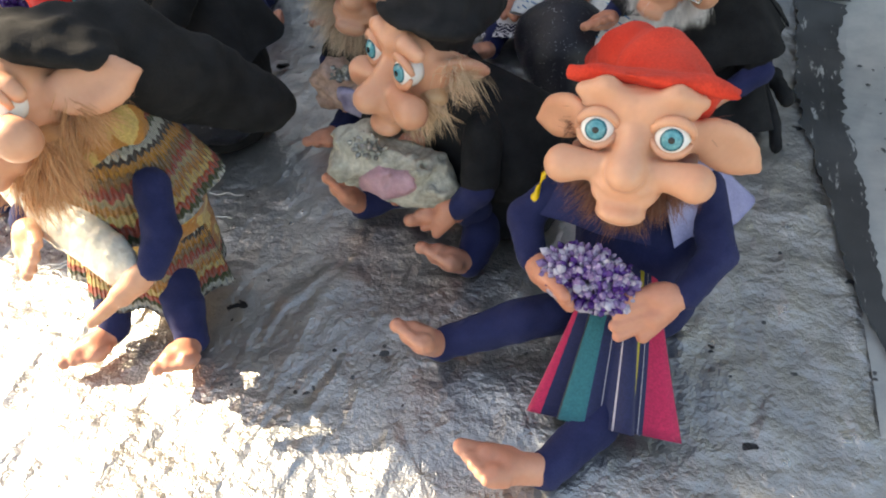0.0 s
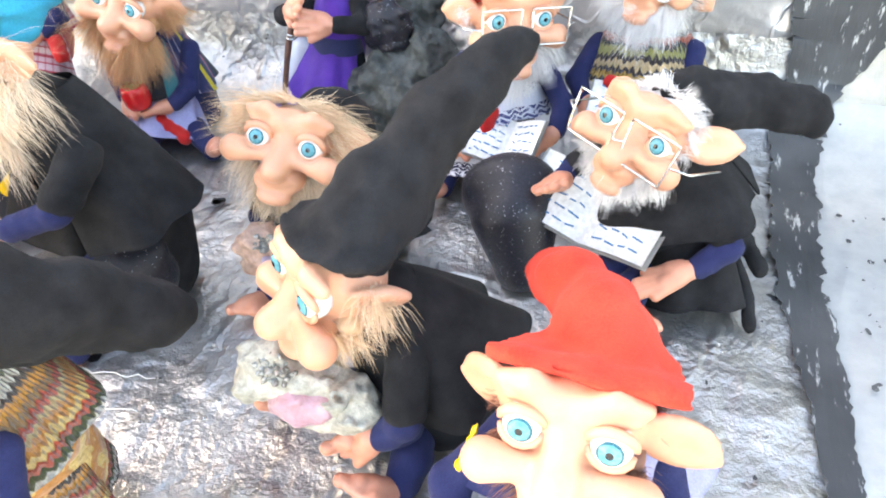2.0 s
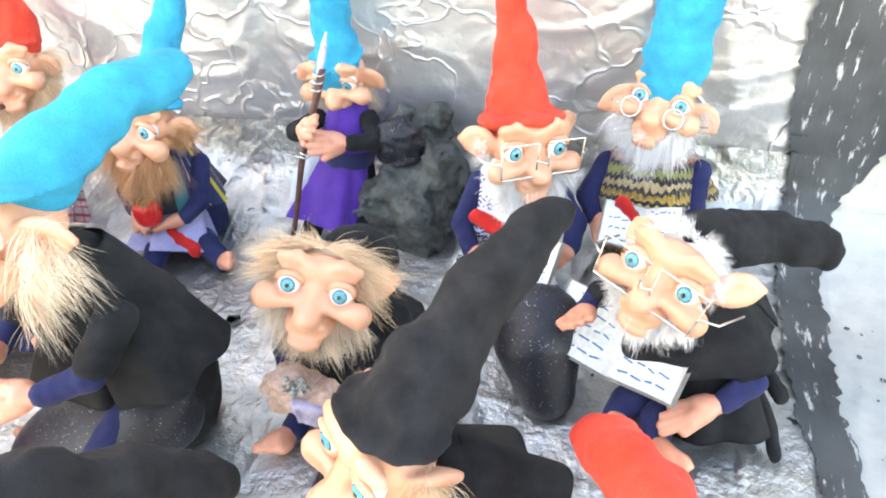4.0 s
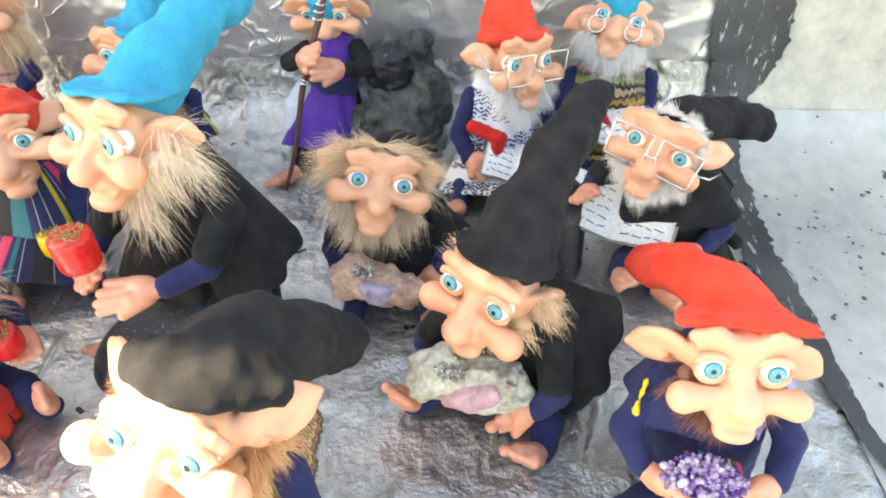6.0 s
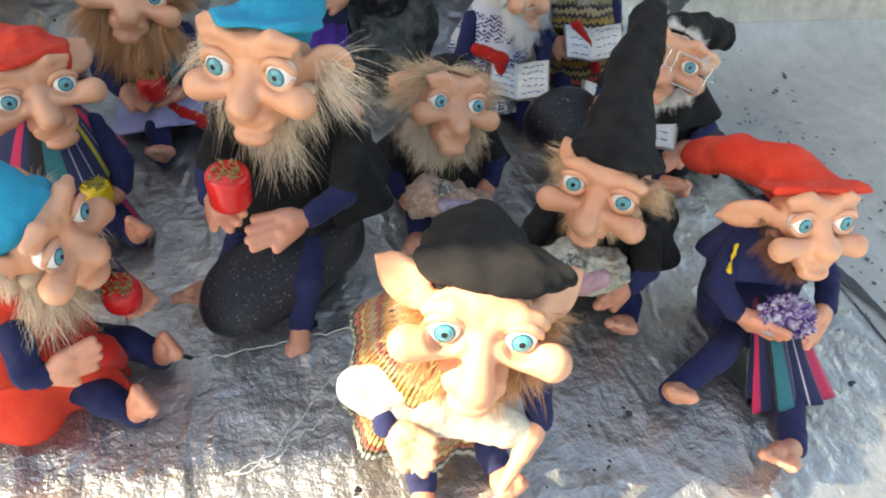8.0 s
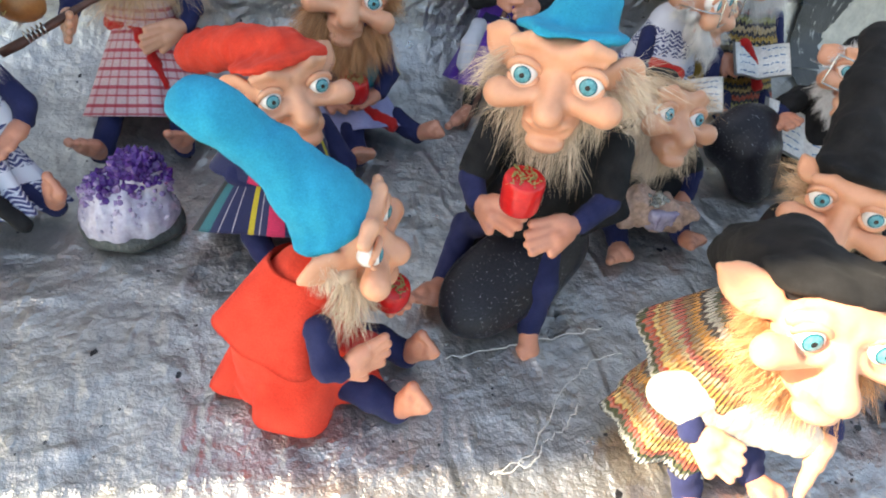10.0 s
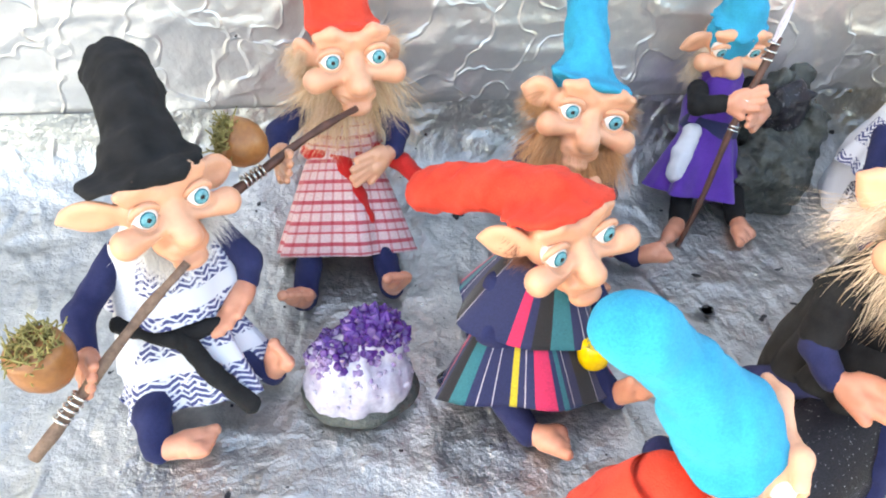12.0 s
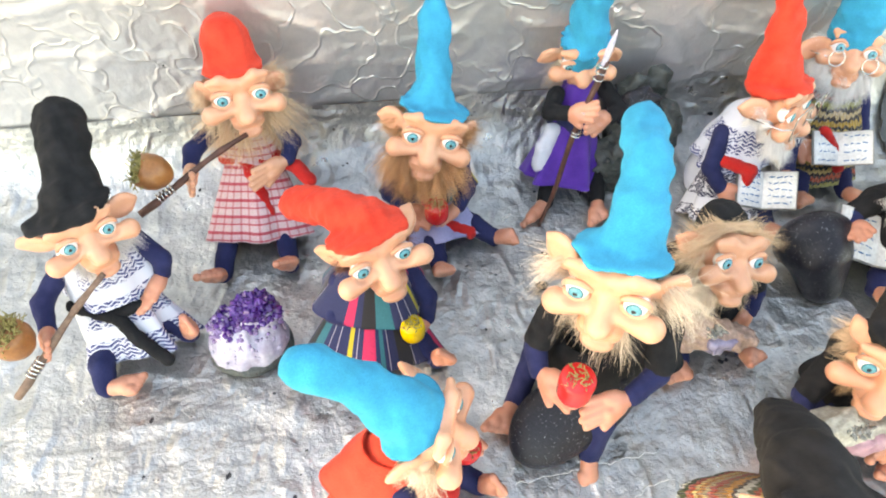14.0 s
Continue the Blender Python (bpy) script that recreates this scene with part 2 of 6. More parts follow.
def foil(name, tone, metal, rough, crease, flecks, blotch=1.0, fold=1.0):
    """Silver-painted crumpled sheet: tone patches, sharp creases, worn dark flecks."""
    m, t, p = nodes_of(name)
    big = noise_node(t, 4, 4)
    r = ramp(t, big.outputs[0], [(0.3, [c * 0.72 for c in tone]), (0.7, tone)])
    mid = noise_node(t, 42, 5, rough=0.65)
    r2 = ramp(t, mid.outputs[0], [(0.32, (1 - 0.28 * blotch, 1 - 0.27 * blotch, 1 - 0.25 * blotch)), (0.66, (1 + 0.12 * blotch, 1 + 0.11 * blotch, 1 + 0.08 * blotch))])
    base = mix(t, r.outputs[0], r2.outputs[0], 1.0, "MULTIPLY")
    tc = t.nodes.new("ShaderNodeTexCoord")
    fl = noise_node(t, 55, 2.5)
    fl2 = noise_node(t, 9, 2)
    spot = math_node(t, "ADD", fl.outputs[0], math_node(t, "MULTIPLY", fl2.outputs[0], 0.35))
    fm = ramp(t, spot, [(flecks, (0, 0, 0)), (flecks + 0.012, (1, 1, 1))])
    t.links.new(mix(t, base, (0.05, 0.05, 0.055), fm.outputs[0]), p.inputs["Base Color"])
    p.inputs["Metallic"].default_value = metal
    rr = ramp(t, mid.outputs[0], [(0.3, (rough * 1.25,) * 3), (0.7, (rough * 0.8,) * 3)])
    t.links.new(rr.outputs[0], p.inputs["Roughness"])
    warp = noise_node(t, 11, 3)
    vo = t.nodes.new("ShaderNodeTexVoronoi")
    vo.feature = "DISTANCE_TO_EDGE"
    vo.inputs["Scale"].default_value = 16
    mapped = t.nodes.new("ShaderNodeMix")
    mapped.data_type = "VECTOR"
    mapped.inputs[0].default_value = 0.14
    t.links.new(tc.outputs["Object"], mapped.inputs[4])
    t.links.new(warp.outputs["Color"], mapped.inputs[5])
    t.links.new(mapped.outputs[1], vo.inputs["Vector"])
    edge = ramp(t, vo.outputs["Distance"], [(0.0, (1, 1, 1)), (0.05, (0, 0, 0))])
    fine = noise_node(t, 130, 4, rough=0.6)
    mp = t.nodes.new("ShaderNodeMapping")
    mp.inputs["Scale"].default_value, mp.inputs["Rotation"].default_value = (1.0, 3.2, 3.2), (0.0, 0.0, 0.5)
    t.links.new(tc.outputs["Object"], mp.inputs["Vector"])
    wr = t.nodes.new("ShaderNodeTexNoise")
    wr.noise_type = "RIDGED_MULTIFRACTAL"
    wr.inputs["Scale"].default_value, wr.inputs["Detail"].default_value, wr.inputs["Distortion"].default_value = 8.0, 2.5, 0.9
    t.links.new(mp.outputs[0], wr.inputs["Vector"])
    wrinkle = math_node(t, "POWER", math_node(t, "MULTIPLY", wr.outputs[0], 0.8), 1.6 if fold == 1.0 else 4.5)
    h = math_node(t, "ADD", math_node(t, "MULTIPLY", edge.outputs[0], 0.25 * (fold - 1)), math_node(t, "ADD", math_node(t, "MULTIPLY", fine.outputs[0], 0.42 * blotch), math_node(t, "MULTIPLY", mid.outputs[0], 0.85 * blotch)))
    mp2 = t.nodes.new("ShaderNodeMapping")
    mp2.inputs["Scale"].default_value, mp2.inputs["Rotation"].default_value = (2.6, 1.0, 2.6), (0.0, 0.0, -0.35)
    t.links.new(tc.outputs["Object"], mp2.inputs["Vector"])
    wr2 = t.nodes.new("ShaderNodeTexNoise")
    wr2.noise_type = "RIDGED_MULTIFRACTAL"
    wr2.inputs["Scale"].default_value, wr2.inputs["Detail"].default_value, wr2.inputs["Distortion"].default_value = 17.0, 2.0, 0.7
    t.links.new(mp2.outputs[0], wr2.inputs["Vector"])
    h = math_node(t, "ADD", h, math_node(t, "ADD", math_node(t, "MULTIPLY", wrinkle, 1.5 * fold), math_node(t, "MULTIPLY", wr2.outputs[0], 1.0 if fold == 1.0 else 0.30)))
    bump(t, p, h, crease, 0.0048)
    return m


FOIL_FLOOR = foil("silver_sheet", (0.60, 0.60, 0.595), 0.84, 0.33, 1.0, 0.90)
FOIL_WALL = foil("silver_foil", (0.66, 0.645, 0.645), 0.66, 0.36, 0.9, 0.97, blotch=0.30, fold=1.7)


def brushed():
    """Black paint drawn out with a dry brush: streaks, and chips where the pale ground shows."""
    m, t, p = nodes_of("black_paint")
    tc = t.nodes.new("ShaderNodeTexCoord")
    mp = t.nodes.new("ShaderNodeMapping")
    mp.inputs["Scale"].default_value = (5.0, 1.0, 1.0)
    t.links.new(tc.outputs["Object"], mp.inputs["Vector"])
    n = t.nodes.new("ShaderNodeTexNoise")
    n.inputs["Scale"].default_value, n.inputs["Detail"].default_value, n.inputs["Roughness"].default_value = 26, 6, 0.7
    t.links.new(mp.outputs[0], n.inputs["Vector"])
    big = noise_node(t, 14, 3)
    tone = ramp(t, big.outputs[0], [(0.3, (0.020, 0.022, 0.025)), (0.7, (0.070, 0.074, 0.078))])
    chips = ramp(t, n.outputs[0], [(0.585, (0, 0, 0)), (0.625, (1, 1, 1))])
    t.links.new(mix(t, tone.outputs[0], (0.40, 0.40, 0.39), chips.outputs[0]), p.inputs["Base Color"])
    p.inputs["Roughness"].default_value = 0.6
    bump(t, p, n.outputs[0], 0.6, 0.002)
    return m


PAINT_BLACK = brushed()
PAINT_PALE = foil("pale_paint", (0.47, 0.48, 0.475), 0.1, 0.5, 0.4, 0.90, blotch=0.5)
PAINT_CREAM = foil("cream_paint", (0.47, 0.45, 0.40), 0.0, 0.6, 0.6, 0.97, blotch=0.8)
STONE_GREY = grained("paving", (0.16, 0.155, 0.15), (0.26, 0.25, 0.24), 3, 0.85, 60, 0.003)
PLASTER = grained("plaster", (0.50, 0.48, 0.44), (0.62, 0.60, 0.56), 3, 0.85, 60, 0.003)
TABLE_WOOD = grained("table_wood", (0.20, 0.12, 0.06), (0.32, 0.2, 0.11), 8, 0.6, 90, 0.001)


# ---- shaping tools ----
V = lambda *a: np.array(a, float)


def unit(v):
    v = np.asarray(v, float)
    return v / (np.linalg.norm(v) + 1e-9)


def cap(a, b, ra, rb=None):
    return ("cap", np.asarray(a, float), np.asarray(b, float), ra, ra if rb is None else rb)


def ell(c, r, turn=None):
    return ("ell", np.asarray(c, float), np.asarray(r, float), np.eye(3) if turn is None else np.array(turn))


def chain(points, radii):
    return [cap(points[i], points[i + 1], radii[i], radii[i + 1]) for i in range(len(points) - 1)]


def moved(prims, m):
    """Prims taken through a rotation-and-even-scale matrix."""
    rot = np.array(m.to_3x3())
    s = np.cbrt(np.linalg.det(rot))
    q, off = rot / s, np.array(m.translation)
    out = []
    for p in prims:
        if p[0] == "cap":
            out.append(("cap", rot @ p[1] + off, rot @ p[2] + off, p[3] * s, p[4] * s))
        else:
            out.append(("ell", rot @ p[1] + off, p[2] * s, q @ p[3]))
    return out


def field(p, g):
    if p[0] == "cap":
        _, a, b, ra, rb = p
        ab = b - a
        h = np.clip(((g - a) @ ab) / (ab @ ab + 1e-12), 0, 1)
        return np.linalg.norm(g - a - h[..., None] * ab, axis=-1) - (ra + (rb - ra) * h)
    _, c, r, q = p
    x = (g - c) @ q
    k0 = np.linalg.norm(x / r, axis=-1)
    k1 = np.linalg.norm(x / (r * r), axis=-1)
    return k0 * (k0 - 1) / (k1 + 1e-9)


def bounds(p):
    if p[0] == "cap":
        return np.minimum(p[1] - p[3], p[2] - p[4]), np.maximum(p[1] + p[3], p[2] + p[4])
    e = np.abs(p[3]) @ p[2]
    return p[1] - e, p[1] + e


def ripple(g, size, seed):
    """Smooth unevenness of about the given size, from -1 to 1."""
    rng = np.random.RandomState(seed)
    out = 0
    for _ in range(7):
        k = unit(rng.randn(3)) * (6.28 / size) * rng.uniform(0.6, 1.5)
        out = out + np.sin(g @ k + rng.uniform(0, 6.28))
    return out / 4.0


def surface(prims, cell, blend, carve=(), carve_blend=0.001, rough=(), seed=0, floor_at=None):
    """One smooth closed skin round all the prims. rough: pairs of size and depth of unevenness."""
    lo = np.min([bounds(p)[0] for p in prims], 0) - 2.5 * cell - sum(d for _, d in rough)
    hi = np.max([bounds(p)[1] for p in prims], 0) + 2.5 * cell + sum(d for _, d in rough)
    n = np.maximum(np.ceil((hi - lo) / cell).astype(int) + 1, 4)
    g = np.stack(np.meshgrid(*[lo[i] + cell * np.arange(n[i]) for i in range(3)], indexing="ij"), -1)
    d = None
    for p in prims:
        f = field(p, g)
        if d is None:
            d = f
        else:
            h = np.clip(0.5 + 0.5 * (f - d) / blend, 0, 1)
            d = f + (d - f) * h - blend * h * (1 - h)
    for p in carve:
        f = -field(p, g)
        h = np.clip(0.5 - 0.5 * (f - d) / carve_blend, 0, 1)
        d = f + (d - f) * h + carve_blend * h * (1 - h)
    for i, (size, depth) in enumerate(rough):
        d = d + depth * ripple(g, size, seed * 7 + i)
    if floor_at is not None:
        d = np.maximum(d, floor_at - g[..., 2])
    inside = d < 0
    nx, ny, nz = (k - 1 for k in n)
    total, count = np.zeros((nx, ny, nz, 3)), np.zeros((nx, ny, nz))
    corner = lambda a, o: a[o[0]:o[0] + nx, o[1]:o[1] + ny, o[2]:o[2] + nz]
    for ax in range(3):
        for o1 in (0, 1):
            for o2 in (0, 1):
                o = [0, 0, 0]
                o[(ax + 1) % 3], o[(ax + 2) % 3] = o1, o2
                e = list(o)
                e[ax] = 1
                a, b = corner(d, o), corner(d, e)
                cross = (a < 0) != (b < 0)
                t = np.where(cross, a / np.where(a == b, 1, a - b), 0)
                pos = np.zeros((nx, ny, nz, 3)) + np.array(o, float)
                pos[..., ax] += t
                total += pos * cross[..., None]
                count += cross
    live = count > 0
    index = -np.ones((nx, ny, nz), int)
    index[live] = np.arange(live.sum())
    cells = np.argwhere(live)
    verts = lo + cell * (cells + total[live] / count[live][:, None])
    faces = []
    for ax in range(3):
        b_, c_ = (ax + 1) % 3, (ax + 2) % 3
        sl0, sl1 = [slice(None)] * 3, [slice(None)] * 3
        sl0[ax], sl1[ax] = slice(0, -1), slice(1, None)
        s0, s1 = inside[tuple(sl0)], inside[tuple(sl1)]
        at = np.argwhere(s0 != s1)
        ok = (at[:, b_] > 0) & (at[:, c_] > 0) & (at[:, b_] < n[b_] - 1) & (at[:, c_] < n[c_] - 1) & (at[:, ax] < n[ax] - 1)
        at = at[ok]
        quad = []
        for db, dc in ((-1, -1), (0, -1), (0, 0), (-1, 0)):
            q = at.copy()
            q[:, b_] += db
            q[:, c_] += dc
            quad.append(index[q[:, 0], q[:, 1], q[:, 2]])
        quad = np.stack(quad, 1)
        flip = ~s0[at[:, 0], at[:, 1], at[:, 2]]
        quad[flip] = quad[flip][:, ::-1]
        faces.append(quad)
    faces = np.concatenate(faces)
    return verts, faces[(faces >= 0).all(1)]


class Build:
    """Gathers pieces of one mesh, each with its material and mapping."""

    def __init__(self):
        self.v, self.f, self.m, self.uv, self.mats, self.count = [], [], [], [], [], 0

    def add(self, verts, faces, material, uv=None):
        verts = np.asarray(verts, float)
        if material not in self.mats:
            self.mats.append(material)
        k = self.mats.index(material)
        self.v.append(verts)
        self.uv.append(np.zeros((len(verts), 2)) if uv is None else np.asarray(uv, float))
        for fa in (faces.tolist() if hasattr(faces, "tolist") else faces):
            self.f.append([i + self.count for i in fa])
            self.m.append(k)
        self.count += len(verts)
        return self

    def blob(self, prims, material, cell=0.0025, blend=0.006, **more):
        return self.add(*surface(prims, cell, blend, **more), material)

    def mesh(self, name, smooth=True):
        me = bpy.data.meshes.new(name)
        me.from_pydata(np.concatenate(self.v).tolist(), [], self.f)
        for m in self.mats:
            me.materials.append(m)
        me.polygons.foreach_set("material_index", self.m)
        me.polygons.foreach_set("use_smooth", [smooth] * len(self.f))
        layer = me.uv_layers.new(name="UVMap")
        li = np.empty(len(me.loops), np.int32)
        me.loops.foreach_get("vertex_index", li)
        layer.data.foreach_set("uv", np.concatenate(self.uv)[li].astype(np.float32).ravel())
        me.update()
        return me

    def thing(self, name, label, category, group="", kind="", smooth=True):
        return tagged(new(name, self.mesh(name, smooth)), label, category, group, kind)

    def part(self, name, parent, label="", smooth=True):
        ob = new(name, self.mesh(name, smooth))
        ob.parent = parent
        return tagged(ob, label) if label else ob


def tube(points, radii, sides=8, uv_scale=1.0):
    """A round rod along points."""
    pts = [np.asarray(p, float) for p in points]
    verts, faces, n = [], [], len(pts)
    ref = V(0.31, 0.52, 0.8)
    for i, p in enumerate(pts):
        d = unit(pts[min(i + 1, n - 1)] - pts[max(i - 1, 0)])
        a = unit(np.cross(d, ref))
        b = np.cross(d, a)
        for k in range(sides):
            w = 2 * math.pi * k / sides
            verts.append(p + radii[i] * (a * math.cos(w) + b * math.sin(w)))
    for i in range(n - 1):
        for k in range(sides):
            k2 = (k + 1) % sides
            faces.append([i * sides + k, i * sides + k2, (i + 1) * sides + k2, (i + 1) * sides + k])
    faces.append(list(range(sides))[::-1])
    faces.append([(n - 1) * sides + k for k in range(sides)])
    return np.array(verts), faces


def ball(c, r, axis=(0, -1, 0), sides=20):
    """A ball whose pole points along axis. Returns verts, faces and each face's angle from the pole."""
    z = unit(axis)
    a = unit(np.cross(z, V(0.13, 0.2, 0.97)))
    b = np.cross(z, a)
    steps = (0.10, 0.19, 0.23, 0.34, 0.46, 0.54, 0.63, 0.67, 0.85, 1.1, 1.4, 1.8, 2.3, 2.8)
    verts, faces, angle = [np.asarray(c) + r * z], [], []
    for th in steps:
        for k in range(sides):
            ph = 2 * math.pi * k / sides
            verts.append(np.asarray(c) + r * (z * math.cos(th) + math.sin(th) * (a * math.cos(ph) + b * math.sin(ph))))
    verts.append(np.asarray(c) - r * z)
    for k in range(sides):
        faces.append([0, 1 + k, 1 + (k + 1) % sides])
        angle.append(0)
    for i in range(len(steps) - 1):
        for k in range(sides):
            k2 = (k + 1) % sides
            faces.append([1 + i * sides + k, 1 + (i + 1) * sides + k, 1 + (i + 1) * sides + k2, 1 + i * sides + k2])
            angle.append((steps[i] + steps[i + 1]) / 2)
    last = len(verts) - 1
    for k in range(sides):
        faces.append([last, 1 + (len(steps) - 1) * sides + (k + 1) % sides, 1 + (len(steps) - 1) * sides + k])
        angle.append(math.pi)
    return np.array(verts), faces, angle


def strands(build, roots, ways, length, material, width=0.0002, seed=0, droop=0.5, curl=0.25):
    """Soft fur: thin tapered ribbons that gather into tufts and bend with their weight."""
    rng = np.random.RandomState(seed)
    roots, ways = np.array(roots, float), np.array(ways, float)
    rows = lambda a: a / (np.linalg.norm(a, axis=-1, keepdims=True) + 1e-9)
    n, steps = len(roots), 7
    ways = rows(ways)
    tufts = max(6, n // 26)
    pick = rng.choice(n, tufts, False)
    own = np.argmin(((roots[:, None] - roots[pick][None]) ** 2).sum(-1) + 0.00002 * rng.rand(n, tufts), axis=1)
    lead = rows(ways[pick] + curl * 0.8 * rng.randn(tufts, 3))
    reach = length * rng.uniform(0.55, 1.3, tufts)
    sway = rng.randn(tufts, 3) * curl * 0.9
    d = rows(0.8 * lead[own] + 0.2 * ways + 0.13 * rng.randn(n, 3))
    l = reach[own] * rng.uniform(0.5, 1.15, n)
    p, mid_p, mid_d = roots.copy(), roots[pick].copy(), lead.copy()
    side = rows(np.cross(d, rng.randn(n, 3)))
    wave = rng.uniform(0, 6.28, n)
    out = []
    for i in range(steps):
        w = width * (1.0 - 0.8 * (i / steps) ** 1.5)
        out += [p - side * w, p + side * w]
        d = rows(d + V(0, 0, -droop * 0.24) + sway[own] * 0.18 + side * (0.20 * np.sin(wave + i * 1.1))[:, None])
        mid_d = rows(mid_d + V(0, 0, -droop * 0.24) + sway * 0.18)
        p = p + d * (l / steps)[:, None]
        mid_p = mid_p + mid_d * (reach / steps)[:, None]
        p = p + (mid_p[own] - p) * 0.05
        p[:, 2] = np.maximum(p[:, 2], 0.004)
    out.append(p)
    verts = np.stack(out, 1)
    per = 2 * steps + 1
    quads = np.array([[2 * i, 2 * i + 1, 2 * i + 3, 2 * i + 2] for i in range(steps - 1)])
    at_ = (np.arange(n) * per)[:, None, None]
    faces = (at_ + quads[None]).reshape(-1, 4).tolist() + (at_[:, 0] + np.array([2 * steps - 2, 2 * steps - 1, 2 * steps])).tolist()
    build.add(verts.reshape(-1, 3), faces, material)


def drape(build, top, hem, r_top, r_hem, material, side=(1, 0, 0), flat=0.6, folds=7, depth=0.12, arc=(0, 360), seed=0, lift=0.0):
    """Cloth that hangs from a ring at top to a ring at hem. arc: the part of the ring that it covers, 0 at side, 270 to the front."""
    rng = np.random.RandomState(seed)
    top, hem = np.asarray(top, float), np.asarray(hem, float)
    ax = unit(top - hem)
    a = unit(np.asarray(side, float) - ax * (ax @ np.asarray(side, float)))
    b = np.cross(ax, a)
    rows, cols = 16, 72
    span = math.radians(arc[1] - arc[0])
    verts, uv, faces = [], [], []
    ph, ph2 = rng.uniform(0, 6.28, 2)
    length = np.linalg.norm(top - hem)
    for layer in (0, 1):
        for i in range(rows + 1):
            s = i / rows
            r = r_top + (r_hem - r_top) * s ** 0.85
            for k in range(cols + 1):
                w = math.radians(arc[0]) + span * k / cols
                fold = 1 + depth * s * (math.sin(folds * w + ph) + 0.5 * math.sin((folds * 1.7) * w + ph2))
                p = top + (hem - top) * s + r * fold * (a * math.cos(w) + flat * b * math.sin(w)) - layer * 0.0015 * (a * math.cos(w) + b * math.sin(w))
                p = p + ax * lift * s * math.sin(3 * w + ph2)
                p[2] = max(p[2], 0.003 + 0.001 * layer)
                verts.append(p)
                uv.append((w * (r_top + r_hem) * 0.5, s * length))
    one = (rows + 1) * (cols + 1)
    for layer in (0, 1):
        for i in range(rows):
            for k in range(cols):
                q = [layer * one + i * (cols + 1) + k, layer * one + i * (cols + 1) + k + 1, layer * one + (i + 1) * (cols + 1) + k + 1, layer * one + (i + 1) * (cols + 1) + k]
                faces.append(q[::-1] if layer == 0 else q)
    for k in range(cols):
        i = rows * (cols + 1) + k
        faces.append([i, i + 1, one + i + 1, one + i])
    swap = np.array(uv)
    build.add(np.array(verts), faces, material, swap)
    return build


def turned_uv(build):
    """Bands of the piece added last run down the cloth in place of round it."""
    build.uv[-1] = build.uv[-1][:, ::-1].copy()


# ---- dolls ----
def head_prims(ears, cheek=1.0, nose=0.9, chin=1.06, cheek_z=-0.38, brow=1.0, ear=0.37):
    """A clay gnome head in units of the eyes' distance; the face looks along -y."""
    p = [ell((0, 0.55, -0.08), (0.80, 0.70, 0.66)), ell((0, 0.2, 0.30), (0.66, 0.36, 0.36)),
         cap((0, 0.02, 0.14), (0, -0.32 * nose, -0.44 * nose), 0.15, 0.23), ell((0, -0.45 * nose, -0.58 * nose), (0.28, 0.30, 0.26)),
         ell((0, 0.1, -0.76), (0.52, 0.44, 0.40)), ell((0, -0.20, -1.08 * chin), (0.36, 0.27, 0.19)), cap((-0.30, -0.22, -0.82), (0.30, -0.22, -0.82), 0.17)]
    for s in (-1, 1):
        low = 0.3 * (1 - brow)
        p += [cap((s * 0.32, -0.16, cheek_z + 0.04), (s * 0.94 * cheek, -0.18, cheek_z - 0.02), 0.17, 0.285),
              cap((s * 0.14, -0.10, 0.30), (s * 0.74, -0.02, 0.32), 0.08, 0.07),
              cap((s * 0.12, -0.08, 0.44 - low), (s * 0.48, -0.06, 0.58 - low), 0.11, 0.135), cap((s * 0.48, -0.06, 0.58 - low), (s * 0.82, 0.02, 0.50 - low), 0.135, 0.11)]
        root = V(s * 0.80, 0.42, 0.08)
        tip = root + 0.92 * (np.array(ears[0 if s < 0 else 1], float) - root)
        mid = root * 0.45 + tip * 0.55
        way = unit(tip - root)
        up = unit(np.cross(way, V(0, 1, 0)))
        q = np.stack([way, unit(np.cross(up, way)), up], 1)
        p += [ell(root * 0.55 + tip * 0.45, (np.linalg.norm(tip - root) * 0.52, 0.13, ear), q), cap(mid, tip, 0.16, 0.05)]
    return p


def head_carve(ears, set_out=0.5):
    c = []
    for s in (-1, 1):
        c.append(ell((s * set_out, -0.32, 0.0), (0.27, 0.28, 0.25)))
        root = V(s * 0.80, 0.42, 0.08)
        tip = root + 0.92 * (np.array(ears[0 if s < 0 else 1], float) - root)
        way = unit(tip - root)
        up = unit(np.cross(way, V(0, 1, 0)))
        q = np.stack([way, unit(np.cross(up, way)), up], 1)
        c.append(ell(root * 0.52 + tip * 0.48 + unit(np.cross(way, up)) * (-0.20 if np.cross(way, up)[1] > 0 else 0.20), (np.linalg.norm(tip - root) * 0.42, 0.12, 0.23), q))
    for a, b in ((V(-0.44, -0.34, -0.82), V(-0.18, -0.42, -0.97)), (V(-0.18, -0.42, -0.97), V(0.18, -0.42, -0.97)), (V(0.18, -0.42, -0.97), V(0.44, -0.34, -0.82))):
        c.append(cap(a, b, 0.075))
    return c


